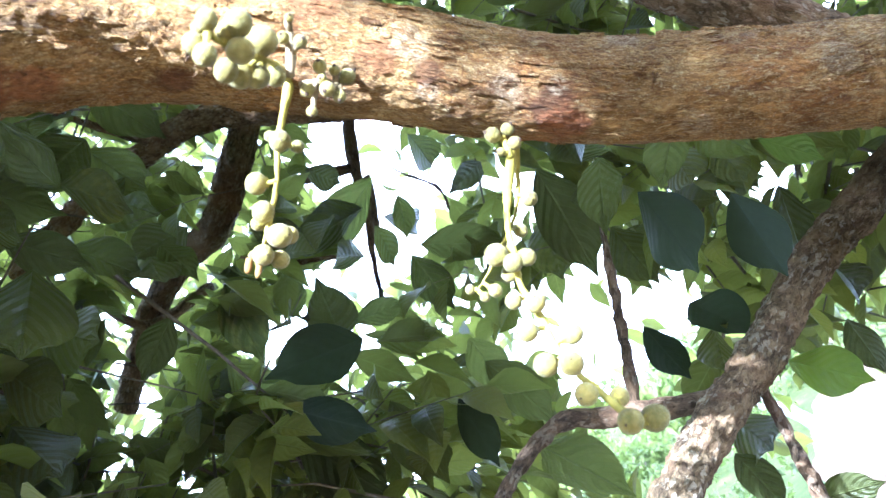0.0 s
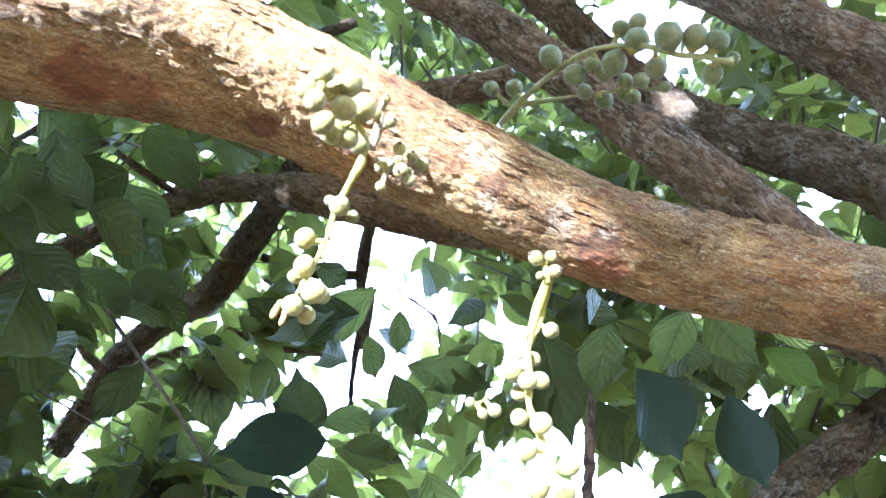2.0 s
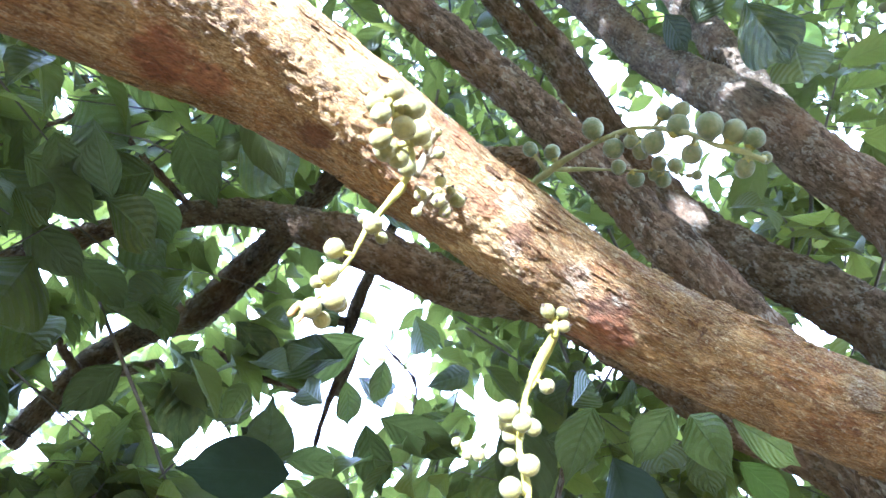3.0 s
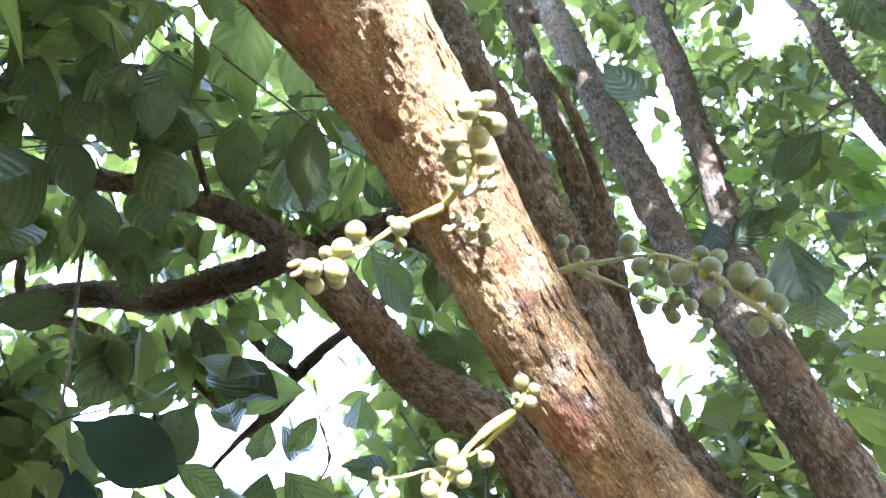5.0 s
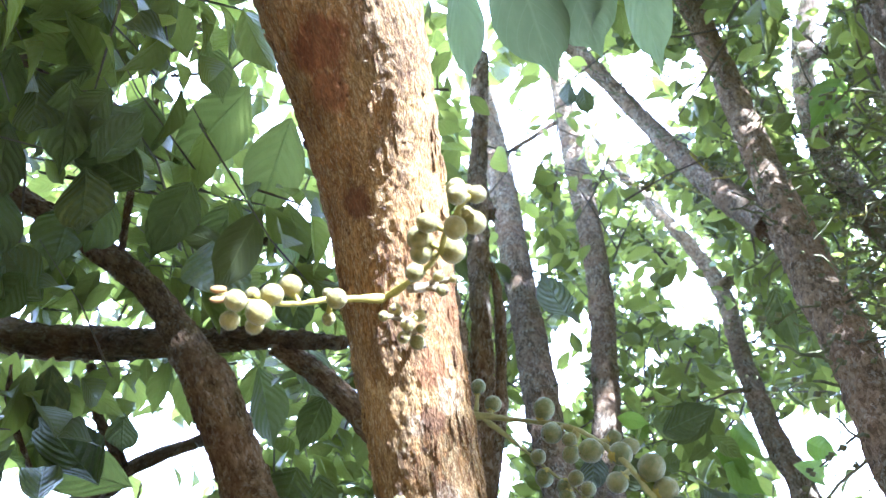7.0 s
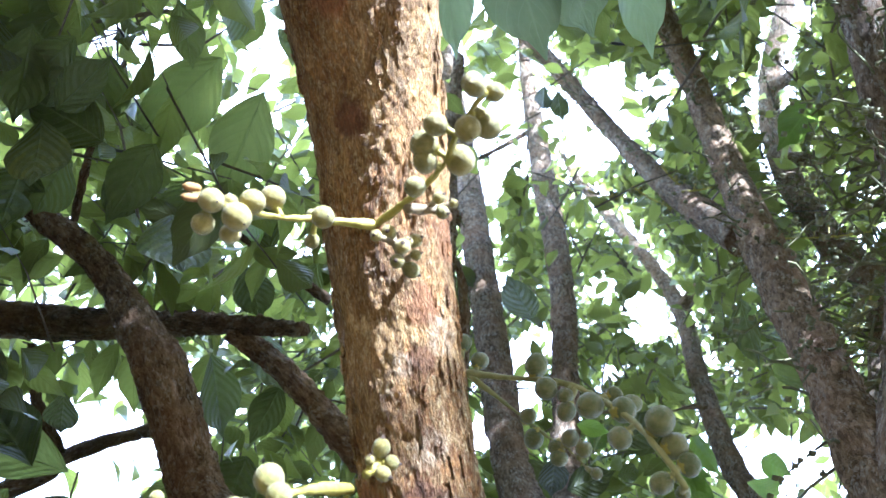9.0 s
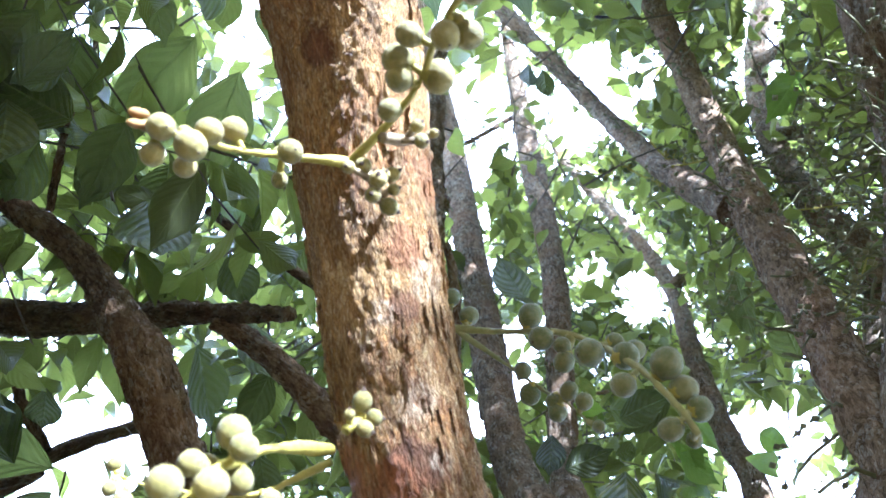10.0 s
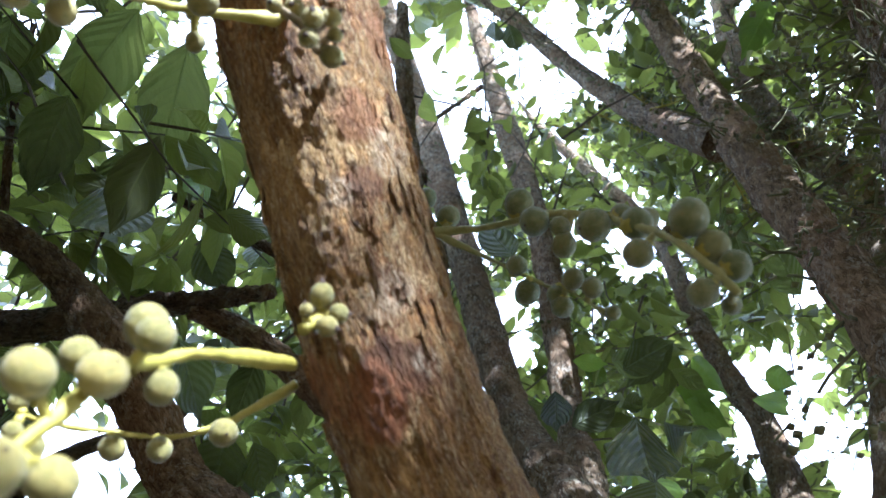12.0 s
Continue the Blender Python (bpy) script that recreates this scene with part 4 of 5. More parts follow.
r1 = cluster([R1_STEM], R1_FRUIT, TREE, "", 0.0030, "hanging string of yellow-green fruit with an orange tip")
for x, y, z, r in R1_BUD:
    r *= 0.8
    verts, faces, where = tube_data([(x + 0.004, y, z + 0.005, r * 0.6), (x, y, z, r), (x - 0.002, y, z - 0.003, r * 0.85), (x - 0.0035, y, z - 0.005, r * 0.25)], 10, 0.002, 0.0006, 200.0)
    bud = mesh_object("bud", verts, faces, M_BUD, r1)
    bud.matrix_parent_inverse = Matrix.Translation(-r1.location)
cluster([C1_STEM], C1_FRUIT, TREE, "", 0.0024, "dense cluster of pale yellow-green fruit")
cluster([C2_STEM], C2_FRUIT, TREE, "young", 0.0024, "small cluster of young fruit with blackened tips", M_STEM_BROWN)
cluster([C3_STEM], C3_FRUIT, TREE, "young", 0.0030, "short brown stem with a few young fruit", M_STEM_BROWN)
cluster([TRIO_STEM], TRIO_FRUIT, TREE, "young", 0.0028, "tight bunch of small young fruit")
cluster([R2_STEM, R2_SIDE], R2_FRUIT, TREE, "", 0.0034, "long hanging string of yellow-green fruit")
cluster([R3_STEM, R3_SIDE], R3_FRUIT + R3_SIDE_FRUIT, TREE, "green", 0.0030, "arching string of green fruit with shade in their colour", M_STEM_GREEN)

FAR_CLUSTERS = [((1.61, 1.01, 4.93), (1.80, 0.63, 4.89)), ((1.30, 0.61, 5.48), (1.48, 0.36, 5.44)), ((1.07, 1.14, 4.61), (1.16, 0.94, 4.63)), ((0.92, 1.58, 5.00), (1.05, 1.47, 5.01)),
                ((1.30, 1.01, 4.24), (1.47, 1.05, 4.15)), ((1.75, 0.73, 4.49), (1.88, 0.93, 4.39)), ((0.97, 1.18, 4.79), (1.14, 1.15, 4.75)), ((1.00, 1.37, 4.89), (1.20, 1.27, 4.86))]
rnd = random.Random(8)
for a, b in FAR_CLUSTERS:
    a, b = Vector(a), Vector(b)
    path = [tuple(a.lerp(b, f) + Vector((0, 0, -0.03 * math.sin(3.1 * f)))) for f in (0, 0.33, 0.66, 1.0)]
    fruit = []
    for k in range(11):
        q = a.lerp(b, rnd.uniform(0.1, 1.05)) + Vector([rnd.uniform(-0.035, 0.035) for _ in range(3)])
        fruit.append((*q, rnd.uniform(0.011, 0.016)))
    cluster([path], fruit, TREE_B, "green", 0.004, "far string of small green fruit")

# ---- single leaves near the camera, placed to fit its view ----
# seven shaded leaves, their shade painted in by the blackish material
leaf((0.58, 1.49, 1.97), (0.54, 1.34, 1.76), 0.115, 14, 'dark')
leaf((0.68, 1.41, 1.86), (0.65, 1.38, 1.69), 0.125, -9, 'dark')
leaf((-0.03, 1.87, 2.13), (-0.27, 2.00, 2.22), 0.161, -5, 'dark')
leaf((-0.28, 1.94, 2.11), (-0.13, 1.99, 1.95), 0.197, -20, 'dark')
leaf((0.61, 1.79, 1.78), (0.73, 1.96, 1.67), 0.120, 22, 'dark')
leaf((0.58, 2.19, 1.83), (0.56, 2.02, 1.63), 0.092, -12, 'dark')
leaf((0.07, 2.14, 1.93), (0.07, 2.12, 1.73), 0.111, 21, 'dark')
leaf((-0.07, 2.41, 2.33), (-0.18, 2.01, 2.32), 0.098, 15)
leaf((-0.07, 2.24, 2.29), (0.09, 2.25, 2.26), 0.081, -0)
leaf((-0.06, 2.36, 2.24), (0.15, 2.19, 2.10), 0.101, -19)
leaf((0.17, 2.48, 2.45), (0.19, 2.41, 2.20), 0.124, -10)
leaf((0.16, 2.54, 2.64), (0.27, 2.21, 2.41), 0.089, -19)
leaf((0.12, 2.47, 2.60), (0.12, 2.31, 2.36), 0.089, 16)
leaf((0.21, 2.36, 2.42), (0.46, 2.49, 2.31), 0.133, 17)
leaf((0.12, 2.41, 2.65), (-0.12, 2.06, 2.51), 0.153, -21)
leaf((0.67, 1.98, 1.72), (0.57, 1.80, 1.60), 0.093, -22)
leaf((-0.10, 2.33, 2.07), (-0.08, 2.28, 1.76), 0.228, -3)
leaf((-0.35, 2.17, 2.08), (-0.24, 2.36, 1.82), 0.244, -8)
leaf((0.54, 1.82, 1.55), (0.52, 1.58, 1.46), 0.106, -8)
leaf((0.47, 1.65, 1.50), (0.51, 1.75, 1.37), 0.071, 9)
leaf((0.50, 1.50, 1.39), (0.59, 1.44, 1.37), 0.072, 13)
leaf((0.52, 1.71, 2.09), (0.63, 1.77, 2.07), 0.063, -8)
leaf((0.72, 1.60, 2.05), (0.65, 1.44, 1.89), 0.089, 0)
leaf((0.76, 1.52, 1.98), (0.74, 1.48, 1.86), 0.100, -12)
leaf((0.91, 1.76, 1.88), (0.94, 2.00, 1.71), 0.084, 19)
leaf((0.18, 1.86, 1.71), (0.30, 2.02, 1.52), 0.133, 15)
leaf((0.18, 2.41, 2.02), (0.27, 2.44, 1.76), 0.153, 20)
leaf((0.60, 2.19, 2.36), (0.58, 2.27, 2.02), 0.211, 19)
leaf((0.65, 2.10, 2.08), (0.64, 2.02, 1.87), 0.148, -11)
leaf((0.39, 2.59, 2.88), (0.39, 2.39, 2.59), 0.115, 8)
leaf((0.60, 2.53, 2.34), (0.49, 2.37, 2.05), 0.160, -2)
leaf((0.18, 2.44, 2.11), (0.19, 2.59, 1.92), 0.142, 6)
leaf((0.52, 2.43, 2.57), (0.41, 2.66, 2.63), 0.086, 8)
leaf((0.02, 2.52, 2.94), (0.12, 2.39, 2.73), 0.096, -5)
leaf((0.66, 1.67, 1.58), (0.68, 1.44, 1.49), 0.089, -13, 'bright')
leaf((0.81, 1.48, 1.93), (0.87, 1.46, 1.83), 0.069, 13, 'bright')
leaf((-0.31, 1.37, 2.55), (-0.33, 1.28, 2.65), 0.118, 9)
leaf((-0.39, 1.57, 2.71), (-0.24, 1.56, 2.54), 0.120, 19)
leaf((-0.57, 1.68, 2.64), (-0.54, 1.43, 2.32), 0.200, 10)
leaf((-0.70, 1.84, 2.60), (-0.50, 1.71, 2.39), 0.222, -15)
leaf((-0.74, 1.71, 2.49), (-0.60, 1.65, 2.26), 0.211, 15)
leaf((-0.35, 2.28, 2.63), (-0.38, 2.35, 2.37), 0.160, 2)
leaf((-0.48, 2.36, 2.44), (-0.41, 2.37, 2.15), 0.195, 20)
leaf((-0.46, 2.04, 2.52), (-0.62, 2.07, 2.42), 0.146, -4)
leaf((-0.27, 1.50, 2.72), (-0.47, 1.65, 2.82), 0.126, -4)
leaf((-0.32, 2.09, 2.75), (-0.44, 1.89, 2.65), 0.146, 19)
leaf((-0.87, 1.88, 2.43), (-0.68, 1.67, 2.15), 0.177, -8)
leaf((-0.44, 2.05, 2.78), (-0.37, 1.78, 2.43), 0.140, -14)
leaf((-0.51, 2.41, 2.35), (-0.58, 2.06, 2.20), 0.153, -15)
leaf((0.86, 1.82, 1.58), (0.84, 1.80, 1.45), 0.080, -19)
leaf((1.00, 2.02, 1.69), (0.90, 1.74, 1.57), 0.084, 14)
leaf((-0.21, 1.48, 2.81), (-0.18, 1.69, 2.79), 0.147, 1)
leaf((-0.44, 1.38, 2.74), (-0.44, 1.51, 2.68), 0.160, -0)
leaf((-0.39, 1.44, 2.83), (-0.37, 1.47, 2.63), 0.120, -17)
leaf((-0.13, 1.84, 3.08), (0.05, 1.69, 2.76), 0.178, -10)
leaf((-0.60, 1.66, 2.74), (-0.47, 1.74, 2.60), 0.192, -19)
leaf((-0.39, 1.77, 2.77), (-0.38, 2.06, 2.83), 0.146, -13)
leaf((0.23, 2.13, 2.50), (0.19, 2.20, 2.40), 0.081, 19)
leaf((0.04, 2.45, 2.52), (-0.05, 2.06, 2.47), 0.102, -1)
leaf((-0.20, 2.26, 2.74), (-0.07, 2.29, 2.57), 0.160, 7)
leaf((1.17, 1.33, 3.01), (1.11, 1.23, 2.66), 0.155, -7)
leaf((1.26, 1.35, 2.89), (1.15, 1.27, 2.62), 0.140, -4)
leaf((1.14, 1.60, 3.29), (1.13, 1.56, 3.08), 0.089, 10)
leaf((1.40, 2.11, 2.78), (1.21, 2.06, 2.82), 0.096, 8)
leaf((0.55, 1.56, 2.10), (0.56, 1.38, 2.09), 0.078, -22)
leaf((0.54, 1.41, 2.04), (0.52, 1.60, 1.99), 0.089, -15)
leaf((0.68, 1.40, 2.02), (0.63, 1.53, 1.96), 0.111, -13)
leaf((0.69, 1.36, 1.99), (0.80, 1.51, 1.92), 0.089, -12)
leaf((0.81, 1.45, 2.00), (0.85, 1.33, 1.87), 0.078, 17)
leaf((-0.22, 1.54, 3.36), (-0.08, 1.79, 3.20), 0.238, -6)
leaf((-0.24, 1.62, 2.92), (-0.17, 1.73, 2.78), 0.148, 8)
leaf((-0.60, 1.51, 2.76), (-0.42, 1.45, 2.54), 0.100, 19)
leaf((-0.51, 1.42, 2.72), (-0.39, 1.55, 2.63), 0.166, 9)
leaf((-0.47, 1.40, 3.14), (-0.34, 1.50, 3.13), 0.116, 14)
leaf((-0.37, 1.57, 3.37), (-0.37, 1.91, 3.24), 0.195, 16)
leaf((-0.71, 1.57, 2.83), (-0.61, 1.65, 2.67), 0.163, 10)
leaf((-0.10, 2.52, 2.86), (-0.22, 2.46, 2.67), 0.192, -8)
leaf((0.20, 2.55, 2.79), (-0.15, 2.52, 2.61), 0.173, -20)
leaf((-0.09, 1.99, 2.19), (-0.09, 2.13, 2.40), 0.163, 1)
leaf((0.57, 2.13, 2.96), (0.67, 2.10, 2.82), 0.124, 15)
leaf((0.48, 2.02, 2.84), (0.59, 2.32, 2.86), 0.142, 3)
leaf((-0.19, 1.92, 3.38), (-0.13, 2.02, 3.17), 0.166, 4)
leaf((0.12, 2.00, 3.46), (-0.05, 1.73, 3.31), 0.129, 1)
leaf((0.10, 2.09, 3.43), (0.26, 2.04, 3.25), 0.134, -0)
leaf((-0.41, 1.88, 3.00), (-0.31, 1.88, 2.77), 0.163, -11)
leaf((-0.56, 1.87, 2.76), (-0.41, 1.90, 2.58), 0.186, 8)
leaf((-0.35, 1.88, 2.63), (-0.35, 2.05, 2.60), 0.171, 22)
leaf((0.24, 2.41, 3.35), (0.44, 2.25, 3.01), 0.140, 20)
leaf((0.46, 2.19, 3.27), (0.53, 2.36, 3.16), 0.160, -2)
leaf((-0.65, 1.44, 3.00), (-0.61, 1.64, 2.95), 0.171, -20)
leaf((-0.49, 1.61, 3.07), (-0.47, 1.94, 3.14), 0.170, -11)
leaf((-0.51, 1.57, 3.76), (-0.44, 1.51, 3.35), 0.166, -15)
leaf((-0.04, 1.79, 3.34), (0.00, 1.70, 3.12), 0.082, -11, 'bright')
leaf((0.03, 1.70, 3.18), (0.07, 1.64, 2.94), 0.074, -11, 'bright')
leaf((-0.116, 0.803, 3.111), (0.095, 0.880, 2.909), 0.085, 24, 'pale')
leaf((-0.085, 0.692, 3.180), (0.215, 0.774, 2.962), 0.160, -12, 'pale')
leaf((0.017, 0.644, 3.197), (0.253, 0.680, 3.019), 0.155, 9, 'pale')
leaf((0.107, 0.537, 3.255), (0.346, 0.622, 3.044), 0.115, 28, 'pale')
leaf((0.085, 0.612, 3.208), (0.193, 0.658, 3.041), 0.060, 52, 'pale')
leaf((1.17, 1.76, 3.40), (1.37, 1.86, 3.41), 0.115, -8)
leaf((1.38, 1.57, 3.60), (1.53, 1.53, 3.86), 0.124, 19)
leaf((1.58, 1.52, 3.92), (1.57, 1.74, 3.82), 0.122, -14)
leaf((1.33, 1.07, 4.01), (1.69, 1.24, 4.19), 0.111, -19)
leaf((1.31, 1.71, 3.37), (1.42, 1.64, 3.52), 0.115, -4)
leaf((1.91, 1.17, 4.24), (1.60, 1.08, 4.17), 0.166, 21)
leaf((0.30, 2.35, 3.55), (0.48, 2.11, 3.15), 0.134, -11)
leaf((0.26, 2.04, 3.66), (0.28, 2.06, 3.39), 0.134, 19)
leaf((1.33, 1.93, 3.69), (1.53, 2.16, 3.77), 0.100, 16, 'bright')
leaf((1.53, 1.74, 3.89), (1.60, 1.62, 3.89), 0.084, 12, 'bright')
leaf((1.69, 1.59, 3.83), (1.84, 1.57, 3.80), 0.100, 6, 'bright')
leaf((1.85, 1.66, 4.07), (1.86, 1.55, 3.94), 0.061, -17, 'bright')
leaf((1.51, 1.16, 4.34), (1.41, 1.07, 3.99), 0.058, 14, 'bright')
leaf((1.54, 1.73, 3.68), (1.53, 1.61, 3.63), 0.083, -5)
leaf((1.68, 1.66, 3.61), (1.51, 1.39, 3.24), 0.138, -6)
leaf((1.55, 1.82, 3.57), (1.44, 1.55, 3.24), 0.096, -4)
leaf((1.33, 1.76, 3.76), (1.42, 1.68, 3.76), 0.093, -6, 'bright')
leaf((1.61, 1.47, 3.81), (1.91, 1.57, 3.98), 0.083, -10, 'bright')
leaf((1.72, 1.59, 3.78), (1.93, 1.60, 3.83), 0.106, -19, 'bright')
leaf((0.16, 2.59, 3.14), (0.21, 2.44, 3.09), 0.124, -3, 'bright')
leaf((1.35, 1.59, 3.63), (1.61, 1.61, 3.91), 0.115, -15)
leaf((1.67, 1.66, 3.67), (1.53, 1.39, 3.26), 0.124, -16)
leaf((1.57, 1.53, 3.75), (1.68, 1.47, 3.71), 0.111, 20)
leaf((-0.23, 2.32, 2.43), (-0.20, 2.45, 2.64), 0.106, -4)
leaf((-0.17, 2.60, 2.71), (0.08, 2.30, 2.59), 0.111, -21)
leaf((0.92, 1.64, 3.83), (0.84, 1.78, 4.13), 0.133, 19)
leaf((0.39, 1.40, 4.96), (0.44, 1.37, 4.60), 0.078, -11)
leaf((0.44, 1.34, 4.86), (0.54, 1.37, 4.71), 0.088, -11)
leaf((1.36, 1.51, 3.10), (1.28, 1.34, 2.73), 0.154, 20, 'bright')
leaf((1.21, 0.58, 5.11), (1.39, 0.79, 5.44), 0.177, 1, 'bright')
leaf((2.03, 1.45, 4.12), (2.25, 1.45, 4.25), 0.106, -4, 'bright')
leaf((2.24, 1.65, 4.30), (2.10, 1.39, 3.95), 0.106, 9, 'bright')
leaf((1.77, 1.87, 3.25), (1.72, 2.12, 3.34), 0.133, -7)
leaf((0.37, 2.17, 3.83), (0.18, 2.20, 3.75), 0.111, -5)
leaf((2.24, 2.61, 3.05), (1.96, 2.39, 3.02), 0.151, 13)
leaf((1.73, 2.47, 3.05), (1.63, 2.57, 3.07), 0.118, -3)
leaf((1.59, 2.46, 2.91), (1.56, 2.72, 3.19), 0.142, -6)
leaf((1.54, 2.16, 4.07), (1.43, 2.02, 3.49), 0.100, 0, 'bright')
leaf((1.59, 1.75, 4.05), (1.60, 1.61, 3.89), 0.100, 5, 'bright')
leaf((1.50, 1.90, 4.02), (1.54, 1.77, 3.84), 0.080, 13, 'bright')
leaf((1.71, 1.63, 3.86), (1.87, 1.57, 3.92), 0.080, -8, 'bright')
leaf((1.97, 1.75, 4.02), (1.80, 1.57, 3.57), 0.111, -0, 'bright')
leaf((1.83, 2.01, 3.71), (1.57, 1.62, 3.42), 0.124, -16, 'bright')

# ---- the canopy: sprays of leaves, with sky gaps cut to fit the camera's view (azimuth, elevation, half width in degrees) ----
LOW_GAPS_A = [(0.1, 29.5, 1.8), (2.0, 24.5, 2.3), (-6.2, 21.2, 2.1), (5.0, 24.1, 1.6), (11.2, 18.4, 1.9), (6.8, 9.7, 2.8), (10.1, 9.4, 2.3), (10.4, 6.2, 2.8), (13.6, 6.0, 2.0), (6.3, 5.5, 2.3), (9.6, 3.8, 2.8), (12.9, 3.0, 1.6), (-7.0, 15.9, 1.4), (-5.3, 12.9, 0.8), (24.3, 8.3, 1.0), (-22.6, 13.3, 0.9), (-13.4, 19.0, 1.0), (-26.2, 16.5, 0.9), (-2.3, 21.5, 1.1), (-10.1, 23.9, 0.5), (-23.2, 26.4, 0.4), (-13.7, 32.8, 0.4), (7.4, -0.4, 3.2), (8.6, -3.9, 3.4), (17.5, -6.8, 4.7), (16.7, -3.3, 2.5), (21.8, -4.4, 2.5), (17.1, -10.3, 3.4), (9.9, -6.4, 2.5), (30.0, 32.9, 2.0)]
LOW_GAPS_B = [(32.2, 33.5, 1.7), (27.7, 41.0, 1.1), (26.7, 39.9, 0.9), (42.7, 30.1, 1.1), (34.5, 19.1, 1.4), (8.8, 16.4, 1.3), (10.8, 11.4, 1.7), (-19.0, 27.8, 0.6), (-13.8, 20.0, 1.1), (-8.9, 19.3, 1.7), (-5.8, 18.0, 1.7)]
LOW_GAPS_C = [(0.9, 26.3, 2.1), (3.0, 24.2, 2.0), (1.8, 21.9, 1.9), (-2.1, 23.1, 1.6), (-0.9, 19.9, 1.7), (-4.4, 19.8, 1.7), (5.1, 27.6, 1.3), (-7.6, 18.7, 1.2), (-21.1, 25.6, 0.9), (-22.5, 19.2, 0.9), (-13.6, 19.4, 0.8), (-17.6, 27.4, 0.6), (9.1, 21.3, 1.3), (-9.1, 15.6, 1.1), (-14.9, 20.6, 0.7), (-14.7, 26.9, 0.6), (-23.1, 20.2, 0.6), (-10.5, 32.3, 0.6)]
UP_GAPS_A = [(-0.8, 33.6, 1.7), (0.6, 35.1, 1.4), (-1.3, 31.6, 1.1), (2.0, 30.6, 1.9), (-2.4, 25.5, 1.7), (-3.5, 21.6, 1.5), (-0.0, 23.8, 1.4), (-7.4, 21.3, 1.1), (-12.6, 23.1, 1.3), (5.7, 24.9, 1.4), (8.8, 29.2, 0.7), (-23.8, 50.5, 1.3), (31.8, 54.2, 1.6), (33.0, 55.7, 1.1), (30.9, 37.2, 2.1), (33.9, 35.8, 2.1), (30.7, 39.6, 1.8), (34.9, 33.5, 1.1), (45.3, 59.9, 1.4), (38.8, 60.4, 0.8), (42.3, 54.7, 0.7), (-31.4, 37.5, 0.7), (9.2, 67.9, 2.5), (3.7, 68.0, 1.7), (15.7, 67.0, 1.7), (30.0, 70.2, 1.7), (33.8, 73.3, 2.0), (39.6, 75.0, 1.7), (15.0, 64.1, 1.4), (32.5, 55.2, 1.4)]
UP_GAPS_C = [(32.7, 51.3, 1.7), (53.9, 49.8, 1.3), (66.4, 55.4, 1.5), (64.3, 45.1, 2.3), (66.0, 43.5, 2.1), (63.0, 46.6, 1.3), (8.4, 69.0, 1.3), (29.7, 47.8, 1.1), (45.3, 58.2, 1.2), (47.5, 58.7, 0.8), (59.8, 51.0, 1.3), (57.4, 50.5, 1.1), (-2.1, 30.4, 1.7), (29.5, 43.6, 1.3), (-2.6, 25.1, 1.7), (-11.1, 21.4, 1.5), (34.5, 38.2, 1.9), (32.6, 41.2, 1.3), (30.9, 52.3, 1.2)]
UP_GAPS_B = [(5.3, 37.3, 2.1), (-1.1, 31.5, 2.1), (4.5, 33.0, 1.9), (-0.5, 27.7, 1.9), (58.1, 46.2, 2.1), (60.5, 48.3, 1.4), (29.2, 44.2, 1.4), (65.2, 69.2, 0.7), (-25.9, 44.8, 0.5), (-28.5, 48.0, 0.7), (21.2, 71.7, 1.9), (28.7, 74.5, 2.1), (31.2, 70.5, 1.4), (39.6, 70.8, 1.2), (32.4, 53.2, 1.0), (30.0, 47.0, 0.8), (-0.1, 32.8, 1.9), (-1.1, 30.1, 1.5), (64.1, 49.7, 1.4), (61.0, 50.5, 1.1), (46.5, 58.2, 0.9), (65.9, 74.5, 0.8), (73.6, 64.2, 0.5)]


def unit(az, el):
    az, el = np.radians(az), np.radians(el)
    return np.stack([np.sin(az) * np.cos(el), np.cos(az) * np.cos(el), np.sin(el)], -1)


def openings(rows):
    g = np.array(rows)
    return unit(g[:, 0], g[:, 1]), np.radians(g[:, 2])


# mean camera places, early and late, from which the gap directions are taken
LOW_EYE, HIGH_EYE = np.array((0.165, 0.15, 1.61)), np.array((0.15, 0.315, 1.50))
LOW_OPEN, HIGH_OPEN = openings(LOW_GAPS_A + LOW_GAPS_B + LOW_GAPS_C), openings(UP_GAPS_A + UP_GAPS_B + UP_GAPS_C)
BARE = [spline(rows, max(6, int(len(rows) * 9)))[0] for rows in (MAIN, b1, b2, b3, L2, L3, L4, L5, L6, L7, L8, L9, L10, low, low2, low3)]
BARE = np.vstack(BARE)


